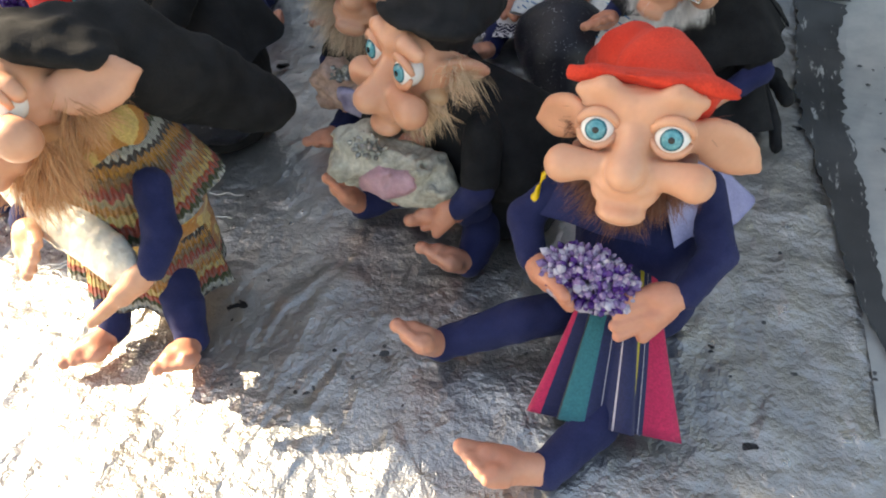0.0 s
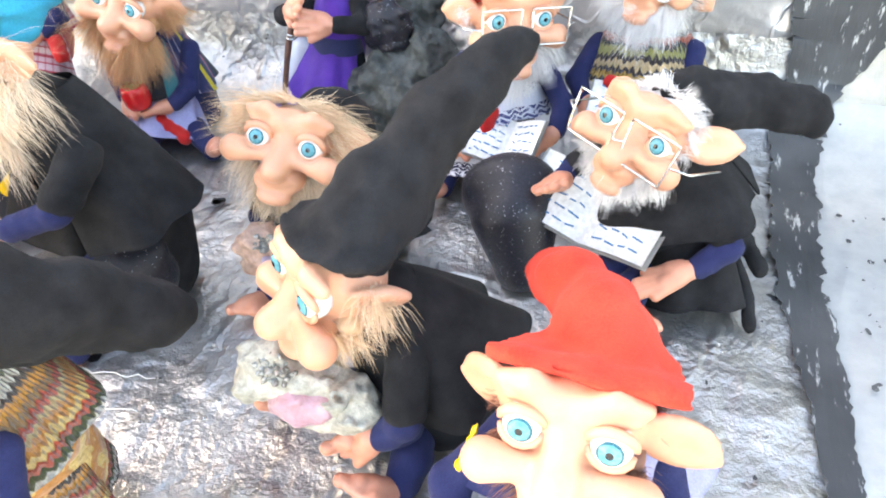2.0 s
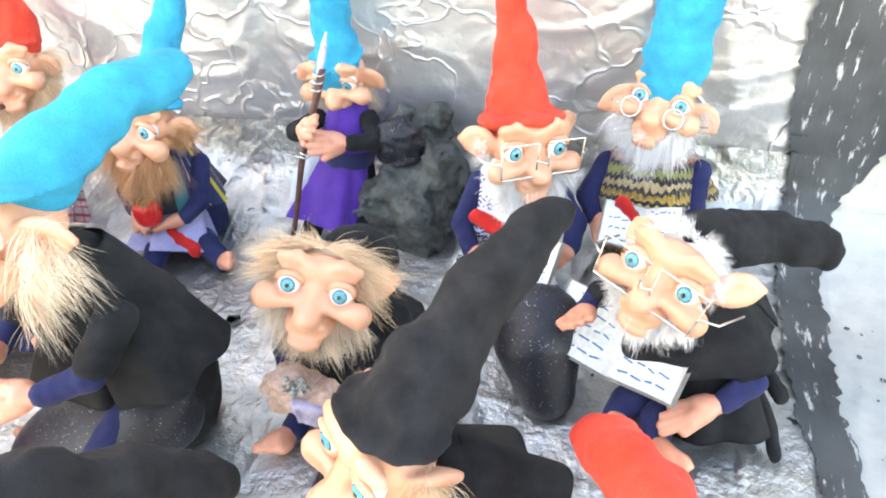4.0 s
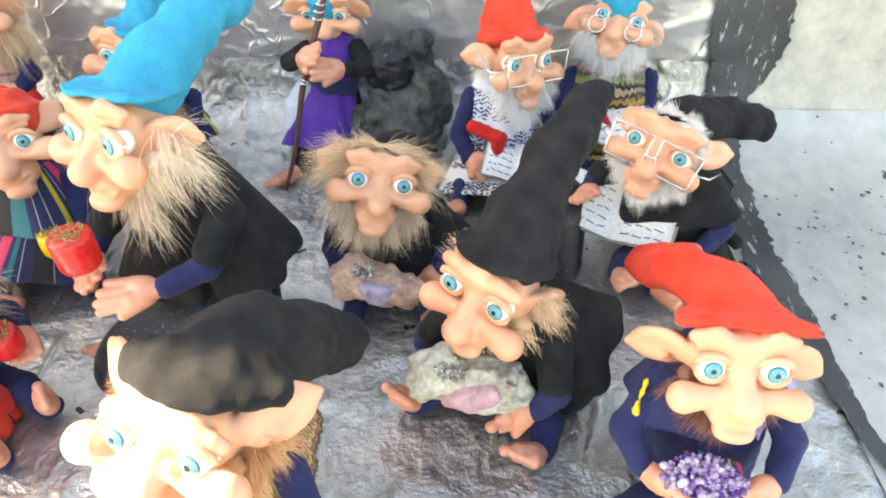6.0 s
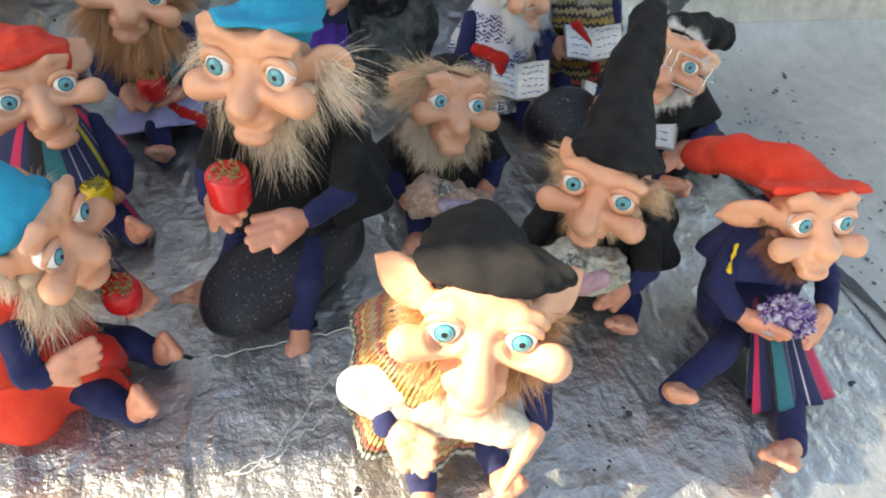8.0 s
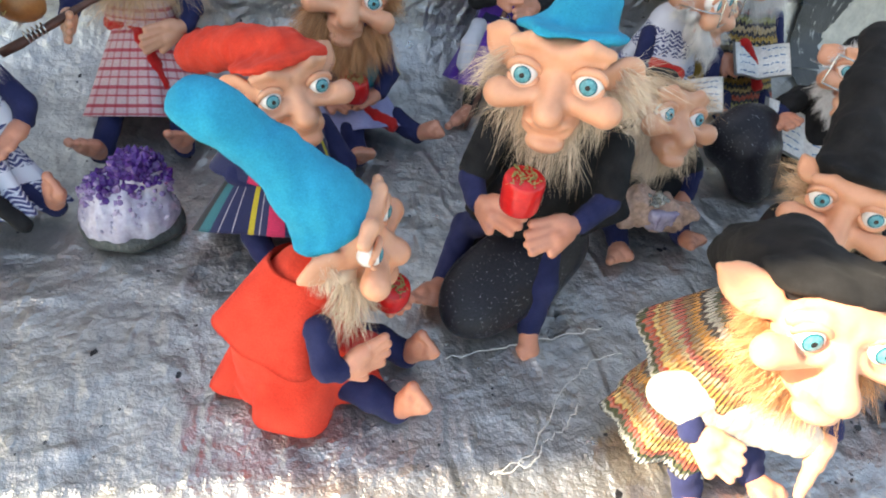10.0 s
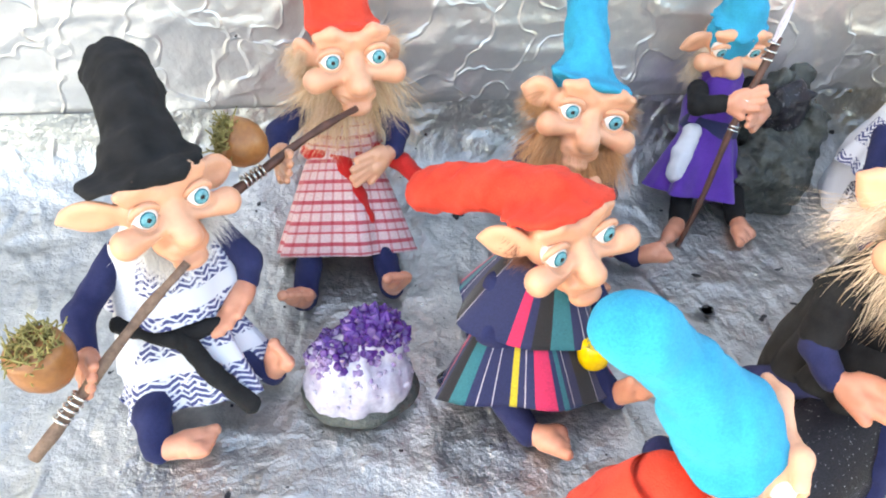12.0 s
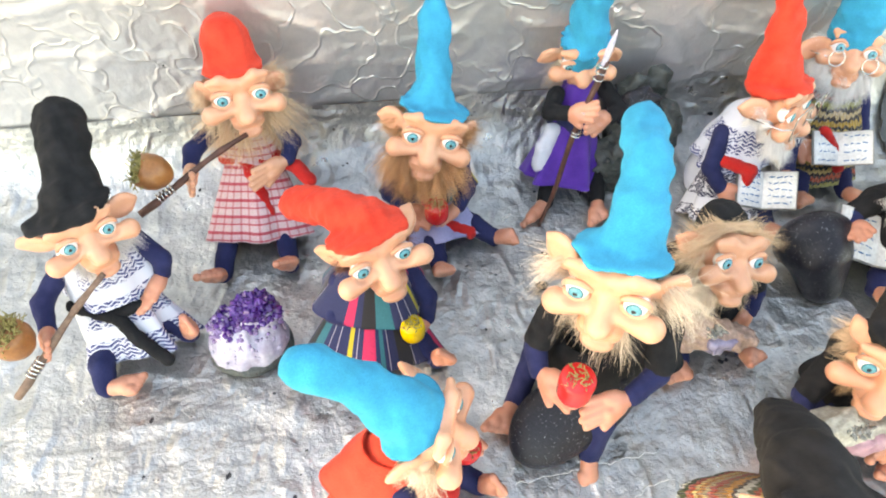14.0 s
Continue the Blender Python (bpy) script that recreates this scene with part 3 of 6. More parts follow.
def foot_prims(heel, toe, out):
    """A bare foot from heel to toe; out: the way across its sole's width."""
    heel, toe, out = np.asarray(heel, float), np.asarray(toe, float), unit(out)
    d = toe - heel
    l = np.linalg.norm(d)
    p = [cap(heel, heel + d * 0.5, 0.0075, 0.0080), cap(heel + d * 0.45 - out * 0.0045, heel + d * 0.70 - out * 0.005, 0.0068), cap(heel + d * 0.45 + out * 0.0035, heel + d * 0.66 + out * 0.0058, 0.0058)]
    for i, k in enumerate((-1.0, -0.42, 0.05, 0.48, 0.9)):
        e = heel + d * (0.97 - 0.055 * i) + out * k * 0.0100
        p.append(cap(e - d * 0.22, e, 0.0030, (0.0042, 0.0031, 0.0030, 0.0028, 0.0026)[i]))
    return p


def hand_prims(wrist, tip, out, spread=1.0):
    """A hand from wrist to finger tips; out: the way across the palm."""
    wrist, tip, out = np.asarray(wrist, float), np.asarray(tip, float), unit(out)
    d = tip - wrist
    p = [cap(wrist, wrist + d * 0.3, 0.0058, 0.0075), cap(wrist + d * 0.32 - out * 0.004, wrist + d * 0.46 - out * 0.005, 0.0062), cap(wrist + d * 0.32 + out * 0.004, wrist + d * 0.46 + out * 0.005, 0.0062)]
    for i, k in enumerate((-1, -0.35, 0.35, 1)):
        p.append(cap(wrist + d * 0.5 + out * k * 0.0072, wrist + d * (0.92 if i in (0, 3) else 1.0) + out * k * 0.0095 * spread, 0.0037, 0.0031))
    p.append(cap(wrist + d * 0.2 - out * 0.006, wrist + d * 0.55 - out * 0.0145, 0.0042, 0.0034))
    return p


DOLLS = "handmade clay gnomes on the silver sheet"


def doll(name, label, eyes, pitch, roll=0.0, ears=None, hat=None, hat_material=BLACK, brim=None, beard=None, hair=None, torso=(), robe=BLACK, arms=(), legs=(),
         sleeve=NAVY, gaze=(0, 0), extra=None, seed=1, size=0.92, face={}):
    """One clay gnome as one mesh. eyes: the two eyes' places, the viewer's left one first; pitch: degrees by which it looks up; limbs as joints."""
    b = Build()
    el, er = V(*eyes[0]), V(*eyes[1])
    d = np.linalg.norm(er - el)
    mid = (el + er) / 2
    yaw = math.atan2(er[1] - el[1], er[0] - el[0])
    tilt = math.asin((er[2] - el[2]) / d)  # lean of the eye line
    gap, d = 0.5 / size, d * size
    m = Matrix.Translation(mid) @ Matrix.Rotation(yaw, 4, "Z") @ Matrix.Rotation(-tilt, 4, "Y") @ Matrix.Rotation(radians(-pitch), 4, "X") @ Matrix.Scale(d, 4)
    rot, off = np.array(m.to_3x3()), np.array(m.translation)
    at = lambda x, y, z: rot @ V(x, y, z) + off
    if ears is None:
        ears = ((-1.6, 0.5, 0.1), (1.6, 0.5, 0.1))
    ears = [np.linalg.inv(rot) @ (V(*e) - off) if abs(e[0]) < 1.0 else V(*e) for e in ears]
    b.blob(moved(head_prims(ears, **face), m), SKIN, cell=0.0017, blend=0.0042, carve=moved(head_carve(ears, gap), m), carve_blend=0.0018, rough=((0.02, 0.0003),), seed=seed)
    for s in (-1, 1):
        centre = at(s * gap, -0.02, 0.0)
        way = rot @ unit((gaze[0], -1, gaze[1]))
        v, f, ang = ball(centre, 0.255 * d, way)
        for lo_, hi_, mat in ((-1, 0.21, PUPIL), (0.21, 0.50, IRIS), (0.50, 0.65, IRIS_RIM), (0.65, 9, EYE_WHITE)):
            keep = [fa for fa, an in zip(f, ang) if lo_ < an <= hi_]
            b.add(v, keep, mat)
        lid = [at(s * gap + 0.28 * math.cos(w), -0.08 - 0.11 * math.sin(w), 0.02 + 0.235 * math.sin(w)) for w in np.linspace(0.05, 3.09, 9)]
        b.add(*tube(lid, [d * k for k in (0.04, 0.06, 0.07, 0.075, 0.075, 0.075, 0.07, 0.06, 0.04)], 8), SKIN)
        low = [at(s * gap + 0.27 * math.cos(w), -0.10 + 0.06 * math.sin(w), 0.01 + 0.245 * math.sin(w)) for w in np.linspace(3.3, 6.1, 8)]
        b.add(*tube(low, [d * k for k in (0.03, 0.055, 0.06, 0.06, 0.06, 0.06, 0.055, 0.03)], 8), SKIN)
    if hat:
        pts, radii = [V(*p[:3]) - V(0, 0, 0.009 if i == 0 else 0.005 if i == 1 else 0) for i, p in enumerate(hat)], [p[3] * 0.86 for p in hat]
        pts[-1] = pts[-1] + (pts[-2] - pts[-1]) * 0.18
        frng, fine_p, fine_r = np.random.RandomState(seed + 2), [], []
        bend = unit(frng.randn(3))
        for i in range(len(pts) - 1):
            for f in np.linspace(0, 1, 5)[:-1]:
                g = (i + f) / (len(pts) - 1)
                fold = math.sin(g * 21 + seed) * (0.4 + 0.6 * frng.rand()) * max(0.25, 1.0 - 1.1 * g)
                fine_p.append(pts[i] * (1 - f) + pts[i + 1] * f + bend * 0.0022 * math.sin(g * 15 + seed))
                fine_r.append((radii[i] * (1 - f) + radii[i + 1] * f) * (1 + 0.09 * fold))
        prims = chain(fine_p + [pts[-1]], fine_r + [radii[-1]])
        if brim:
            q = np.array((m.to_3x3() @ Matrix.Rotation(radians(brim[3]), 3, "X")).normalized())
            prims.append(ell(at(*brim[0]), V(*brim[1]) * d, q))
        b.blob(prims, hat_material, cell=0.0022, blend=(brim[2] if brim else 0.006) * 0.6, rough=((0.045, 0.0020), (0.016, 0.0012), (0.008, 0.0004)), seed=seed + 3)
    if beard:
        material, length, count, spread = beard[:4]
        rng = np.random.RandomState(seed)
        roots, ways = [], []
        n = length / d
        fwd = beard[4] if len(beard) > 4 else 0.0
        for _ in range(count * 15):
            w = rng.uniform(-1, 1)
            row = rng.uniform(0, 1)
            x, z = w * (0.95 - 0.2 * row), -0.45 - 0.62 * (1 - w * w) * (0.5 + 0.5 * row) - 0.35 * n * row * (1 - abs(w))
            roots.append(at(x, 0.12 - fwd + 0.30 * rng.rand() + 0.10 * abs(w), z))
            ways.append(rot @ V(w * spread, -0.20 - fwd + 0.5 * rng.rand(), -0.9))
        strands(b, roots, ways, length * 1.1, material, seed=seed, droop=0.6, width=0.00017, curl=0.42)
        b.blob(moved([ell((0, 0.46, -0.78 - 0.20 * n), (0.52, 0.24, 0.32 + 0.20 * n)), cap((-0.72, 0.42, -0.45), (0.72, 0.42, -0.45), 0.20)], m), material, cell=0.0035, blend=0.006, rough=((0.012, 0.0018),), seed=seed)
    if hair:
        material, length, count, up = hair[:4]
        rng = np.random.RandomState(seed + 5)
        roots, ways = [], []
        for _ in range(count * 15):
            w = rng.uniform(-0.35, math.pi + 0.35)
            if len(hair) < 5:
                w = rng.uniform(-0.8, 0.25)
                w = w if rng.rand() < 0.5 else math.pi - w
            y = rng.uniform(0.1, 1.0)
            k = 0.9 + 0.1 * rng.rand()
            roots.append(at(0.90 * k * math.cos(w), (0.22 if len(hair) > 4 else 0.48) + y * (0.65 if len(hair) > 4 else 0.42), 0.05 + 0.76 * k * math.sin(w)))
            lie = math.cos(w) * 1.2
            if len(hair) > 4:
                lie = math.copysign(max(abs(lie), 0.7), lie)
            ways.append(rot @ V(lie, 0.05 - 0.35 * rng.rand(), math.sin(w) * up))
        strands(b, roots, ways, length * 1.15, material, seed=seed + 6, droop=0.55, width=0.00017, curl=0.46)
        if len(hair) > 4:
            b.blob(moved([ell((0, 0.74, 0.02), (0.78, 0.52, 0.64))], m), material, cell=0.003, blend=0.004, rough=((0.010, 0.0016),), seed=seed)
    if torso:
        b.blob(chain([V(*p[:3]) for p in torso], [p[3] for p in torso]) if len(torso) > 1 else [], robe, cell=0.003, blend=0.012, rough=((0.035, 0.002), (0.014, 0.0008)), seed=seed + 9, floor_at=0.002)
    for k, (mat, joints, tip, out) in enumerate(arms):
        js = [V(*j) for j in joints]
        b.blob(chain(js, [0.0095, 0.0090, 0.0078, 0.0075][:len(js)]), sleeve, cell=0.0022, blend=0.003, rough=((0.009, 0.0007),), seed=seed + k)
        if robe is BLACK:
            b.blob([cap(js[0], js[0] * 0.2 + js[1] * 0.8, 0.0125, 0.0118)], robe, cell=0.0022, blend=0.003, rough=((0.012, 0.0008),), seed=seed + k + 4)
        b.blob(hand_prims(js[-1], tip, out), mat, cell=0.0014, blend=0.0014)
    for k, (joints, toe, out) in enumerate(legs):
        js = [V(*j) for j in joints]
        b.blob(chain(js, [0.013, 0.0115, 0.0095, 0.009][:len(js)]), sleeve, cell=0.0025, blend=0.003, rough=((0.012, 0.0008),), seed=seed + 20 + k, floor_at=0.001)
        b.blob(foot_prims(js[-1], toe, out), LIMB, cell=0.0014, blend=0.0015, floor_at=0.0005)
    if extra:
        extra(b, at, d)
    return b.thing(name, label, "doll", DOLLS)


# ---- the setting ----
def sheet(name, along, profile, material, kind_label, step=0.006, crumple=0.0012, seed=3, category="floor", soft=1.0, sharp=6):
    """A crumpled sheet: a profile (y, z) drawn out along x."""
    prof = [V(*p) for p in profile]
    seg, pts = [0.0], []
    for p, q in zip(prof, prof[1:]):
        seg.append(seg[-1] + np.linalg.norm(q - p))
    count = int(seg[-1] / step)
    for i in range(count + 1):
        s = seg[-1] * i / count
        k = min(max(j for j in range(len(seg)) if seg[j] <= s + 1e-9), len(prof) - 2)
        f = (s - seg[k]) / (seg[k + 1] - seg[k])
        pts.append(prof[k] * (1 - f) + prof[k + 1] * f)
    pts = np.array(pts)
    way = np.gradient(pts, axis=0)
    way /= np.linalg.norm(way, axis=1)[:, None]
    normal = np.stack([-way[:, 1], way[:, 0]], 1)
    xs = np.arange(along[0], along[1] + step / 2, step)
    s = np.arange(count + 1) * step
    X, S = np.meshgrid(xs, s, indexing="ij")
    g = np.stack([X, S, X * 0 + seed], -1)
    bent = g + 0.02 * np.stack([ripple(g, 0.13, seed), ripple(g, 0.11, seed + 1), X * 0], -1)
    crease = sum((1 - np.abs(ripple(bent * V(1, k, 1), size, seed + 2 + i))) ** sharp * a for i, (size, a, k) in enumerate(((0.30, 1.0, 2.2), (0.17, 0.7, 0.6), (0.08, 0.4, 1.5))))
    height = crumple * (crease + 0.9 * soft * ripple(g, 0.09, seed + 7) + 0.5 * soft * ripple(g, 0.03, seed + 8)) - crumple * 1.2
    verts = np.stack([X, pts[None, :, 0] + height * normal[None, :, 0], pts[None, :, 1] + height * normal[None, :, 1]], -1).reshape(-1, 3)
    nx, ns = X.shape
    i, k = np.meshgrid(np.arange(nx - 1), np.arange(ns - 1), indexing="ij")
    a = (i * ns + k).ravel()
    faces = np.stack([a, a + ns, a + ns + 1, a + 1], 1)
    return Build().add(verts, faces, material).thing(name, kind_label, category, kind="structure")


WALL_Y = 0.580
floor_profile = [(-0.62, 0.0), (0.42, 0.0), (0.47, 0.002), (0.515, 0.009), (0.545, 0.021), (0.566, 0.040), (0.576, 0.060), (WALL_Y, 0.090)]
floor_sheet = sheet("floor", (-1.25, 0.212), floor_profile, FOIL_FLOOR, "crumpled silver-painted sheet laid over the display table", crumple=0.0016)
cove_pale = sheet("wall_pale_foot", (0.212, 0.92), floor_profile[5:], PAINT_CREAM, "cream painted foot of the backdrop board", crumple=0.0010, seed=32, step=0.009, category="wall")
floor_pale = sheet("floor_pale", (0.212, 0.92), floor_profile[:6], PAINT_PALE, "pale grey painted board with worn black flecks", crumple=0.0008, seed=12, step=0.009)
wall_sheet = sheet("wall_back", (-1.25, 0.212), [(WALL_Y + 0.001, 0.088), (WALL_Y + 0.004, 0.75)], FOIL_WALL, "creased silver foil backdrop behind the gnomes", crumple=0.0030, seed=21, category="wall", soft=0.12, sharp=14, step=0.0045)
wall_pale = sheet("wall_pale", (0.212, 0.92), [(WALL_Y + 0.001, 0.088), (WALL_Y + 0.004, 0.75)], PAINT_CREAM, "pale cream painted backdrop board", crumple=0.0008, seed=31, step=0.009, category="wall")


def ragged_band(name, path, width, material, label, normal_out, seed, lift=0.002):
    """A brushed band of paint with ragged edges, a little proud of its ground."""
    rng = np.random.RandomState(seed)
    pts = [V(*p[:3]) for p in path]
    wide = [p[3] if len(p) > 3 else width for p in path]
    verts, faces = [], []
    rows, widths = [], []
    for p, q in zip(pts, pts[1:]):
        n = max(2, int(np.linalg.norm(q - p) / 0.004))
        rows += [(p + (q - p) * i / n, q - p) for i in range(n)]
        at_ = next(j for j in range(len(pts) - 1) if pts[j] is p)
        widths += [wide[at_] + (wide[at_ + 1] - wide[at_]) * i / n for i in range(n)]
    rows.append((pts[-1], pts[-1] - pts[-2]))
    widths.append(wide[-1])
    for i, (p, d) in enumerate(rows):
        side = unit(np.cross(unit(d), normal_out(p)))
        for e, s in enumerate((-0.5, -0.25, 0.0, 0.25, 0.5)):
            jag = rng.normal(0, 0.0013) + 0.0018 * math.sin(i * 0.13) + 0.0024 * math.sin(i * 0.41 + s * 5) * rng.rand() if abs(s) == 0.5 else 0
            verts.append(p + side * (s * widths[i] + jag * min(1.0, widths[i] / 0.03)) + np.asarray(normal_out(p)) * lift)
    for i in range(len(rows) - 1):
        for k in range(4):
            a = i * 5 + k
            faces.append([a, a + 1, a + 6, a + 5])
    return Build().add(np.array(verts), faces, material).thing(name, label, "paint stripe", kind="structure")


out_of = lambda p: V(0, -1, 0) if p[2] > 0.05 else (V(0, -0.7, 0.7) if p[2] > 0.003 else V(0, 0, 1))
ragged_band("trim_stripe", [(0.240, 0.030, 0.0, 0.003), (0.229, 0.10, 0.0, 0.006), (0.214, 0.20, 0.0, 0.018), (0.207, 0.31, 0.0, 0.028), (0.203, 0.42, 0.0, 0.034), (0.203, 0.47, 0.002, 0.036), (0.205, 0.515, 0.009, 0.038), (0.209, 0.540, 0.019, 0.042)], 0.034, PAINT_BLACK,
            "brushed black paint stripe across the sheet", out_of, 5, 0.0032)
ragged_band("trim_stripe_wall", [(0.210, 0.540, 0.0195, 0.042), (0.212, 0.566, 0.040, 0.046), (0.214, 0.576, 0.060, 0.050), (0.224, WALL_Y, 0.086, 0.072), (0.226, WALL_Y, 0.110, 0.080), (0.222, WALL_Y + 0.001, 0.205, 0.084), (0.218, WALL_Y + 0.003, 0.75, 0.084)], 0.062, PAINT_BLACK, "broad brushed black stripe up the backdrop", out_of, 6, 0.0045)


ragged_band("trim_band_top", [(0.258, WALL_Y + 0.001, 0.222), (0.92, WALL_Y + 0.001, 0.226)], 0.03, PAINT_BLACK, "brushed black band along the pale backdrop", lambda p: V(0, -1, 0), 8, 0.004)


def scattered(name, label, count, x_range, y_range, size, material, seed):
    """Flecks of worn paint lying on the sheet, too many to count."""
    rng = np.random.RandomState(seed)
    b = Build()
    for _ in range(count):
        c = V(rng.uniform(*x_range), rng.uniform(*y_range), 0.0022)
        r = size * rng.uniform(0.3, 1.0) ** 2
        w0, st = rng.uniform(0, 6.28), rng.uniform(0.35, 1)
        ring = [c + V(math.cos(w0), math.sin(w0), 0) * math.cos(w) * r * rng.uniform(0.6, 1.1) + V(-math.sin(w0), math.cos(w0), 0) * math.sin(w) * r * st * rng.uniform(0.6, 1.1) for w in np.linspace(0, 6.28, 8)[:-1]]
        b.add(np.array(ring), [list(range(7))], material)
    return b.thing(name, label, "paint flecks", kind="stuff")


scattered("paint_flecks", "small dark flecks of worn paint on the sheet", 260, (-0.75, 0.20), (-0.1, 0.45), 0.0022, PAINT_BLACK, 4)
for spot in ((-0.274, 0.370, 0.010), (-0.263, 0.410, 0.008), (-0.047, 0.064, 0.004), (-0.075, 0.030, 0.003), (-0.18, 0.33, 0.006)):
    scattered("paint_chip", "dark chip worn through the silver paint", 3, (spot[0] - 0.004, spot[0] + 0.004), (spot[1] - 0.003, spot[1] + 0.003), spot[2], PAINT_BLACK, int(spot[2] * 9000))
scattered("stripe_flecks", "scattered black flecks of paint beside the stripe", 230, (0.235, 0.36), (-0.05, 0.50), 0.0036, PAINT_BLACK, 7)


def box(lo, hi):
    lo, hi = V(*lo), V(*hi)
    v = [[(lo, hi)[i & 1][0], (lo, hi)[i >> 1 & 1][1], (lo, hi)[i >> 2 & 1][2]] for i in range(8)]
    return np.array(v), [[0, 2, 3, 1], [4, 5, 7, 6], [0, 1, 5, 4], [2, 6, 7, 3], [0, 4, 6, 2], [1, 3, 7, 5]]


table = new("display_table")
tagged(table, "wooden display table under the silver sheet", "table")
Build().add(*box((-1.25, -0.62, -0.05), (0.92, 0.66, -0.008)), TABLE_WOOD).part("tabletop", table, smooth=False)
for x in (-1.19, 0.86):
    for y in (-0.56, 0.60):
        Build().add(*box((x - 0.03, y - 0.03, -0.75), (x + 0.03, y + 0.03, -0.05)), TABLE_WOOD).part("leg", table, smooth=False)
Build().add(*box((-1.25, WALL_Y + 0.012, -0.008), (0.92, WALL_Y + 0.05, 0.75)), TABLE_WOOD).part("back_board", table, smooth=False)
Build().add(*box((-400, -400, -0.80), (400, 400, -0.75)), STONE_GREY).thing("ground", "grey paved ground round the stall", "ground", kind="structure", smooth=False)
# unseen wall, added so that its upright edge shades all but the sheet's front
Build().add(*box((-1.95, 0.213, -0.75), (-1.80, 2.6, 1.9)), PLASTER).thing("wall_for_shade", "unseen pale wall added to shade the sheet", "wall", kind="structure", smooth=False)


# ---- stones and small goods ----
def facet_points(build, centre, spread, count, length, material, seed, normal=(0, 0, 1), dome=0.0, thick=0.26, belt=(0.0, 1.0)):
    """A crowd of six-sided crystal points on a patch."""
    rng = np.random.RandomState(seed)
    nrm = unit(normal)
    a = unit(np.cross(nrm, V(0.2, 0.9, 0.35)))
    b2 = np.cross(nrm, a)
    for _ in range(count):
        r, w = math.sqrt(belt[0] ** 2 + (belt[1] ** 2 - belt[0] ** 2) * rng.rand()), rng.uniform(0, 6.28)
        base = V(*centre) + a * spread[0] * r * math.cos(w) + b2 * spread[1] * r * math.sin(w) + nrm * dome * (1 - r * r)
        d = unit(nrm + 0.75 * r * (a * math.cos(w) + b2 * math.sin(w)) + 0.28 * rng.randn(3))
        l = length * rng.uniform(0.5, 1.2)
        rad = l * thick * rng.uniform(0.8, 1.3)
        p = unit(np.cross(d, rng.randn(3)))
        q = np.cross(d, p)
        verts = []
        for h, k in ((-0.4, 1.0), (0.55, 0.95)):
            verts += [base + d * l * h + rad * k * (p * math.cos(j * 1.0472) + q * math.sin(j * 1.0472)) for j in range(6)]
        verts.append(base + d * l)
        build.add(np.array(verts), [[j, (j + 1) % 6, 6 + (j + 1) % 6, 6 + j] for j in range(6)] + [[6 + j, 6 + (j + 1) % 6, 12] for j in range(6)], material)


def rock(prims, material, seed, cell=0.0025, rough=((0.03, 0.003), (0.012, 0.0016)), floor_at=None):
    return Build().blob(prims, material, cell=cell, blend=0.006, rough=rough, seed=seed, floor_at=floor_at)


def amethyst_cluster(at):
    c = V(*at)
    t = tagged(new("amethyst_cluster"), "purple amethyst crystal cluster held by a gnome", "crystal")
    rock([ell(c + V(0.002, 0.004, -0.014), (0.023, 0.014, 0.010)), ell(c + V(-0.006, 0.006, -0.010), (0.014, 0.010, 0.008))], AMETHYST_PALE, 4).part("base", t, "pale rough quartz base")
    for i, (mat, n, size) in enumerate(((AMETHYST_DEEP, 130, 0.0048), (AMETHYST, 200, 0.0052), (LAVENDER, 110, 0.0050), (AMETHYST_PALE, 40, 0.0058))):
        b = Build()
        facet_points(b, c + V(0, 0.002, -0.006), (0.0225, 0.0145), n, size, mat, 50 + i, normal=(0.05, -0.60, 0.80), dome=0.006, thick=0.32)
        tagged(b.part("crystal_crust", t, smooth=False), kind="stuff")
    return t


def held_rock(label, at, size, seed, body=ROCK, patch=QUARTZ_PINK):
    """A pale rock with a pink quartz patch and a grey druse."""
    c = V(*at)
    t = tagged(new("quartz_rock"), label, "rock")
    w, dp, h = size
    rock([ell(c + V(-w * 0.5, 0, h * 0.15), (w * 0.55, dp, h * 0.85)), ell(c + V(w * 0.45, -0.004, -h * 0.2), (w * 0.6, dp, h * 0.75)), ell(c, (w * 0.6, dp, h * 0.6))], body, seed, cell=0.002, rough=((0.03, 0.004), (0.012, 0.0022), (0.006, 0.0009))).part("body", t)
    rock([ell(c + V(w * 0.02, -dp * 0.85, -h * 0.02), (w * 0.46, dp * 0.55, h * 0.46))], patch, seed + 1, rough=((0.02, 0.0025), (0.008, 0.0015))).part("quartz", t, "pink quartz patch")
    b = Build()
    facet_points(b, c + V(-w * 0.25, -dp * 0.55, h * 0.75), (w * 0.28, dp * 0.4), 40, 0.005, PYRITE, seed, normal=(0, -0.7, 0.7), thick=0.4)
    tagged(b.part("druse", t, "grey sparkling druse", smooth=False), kind="stuff")
    return t


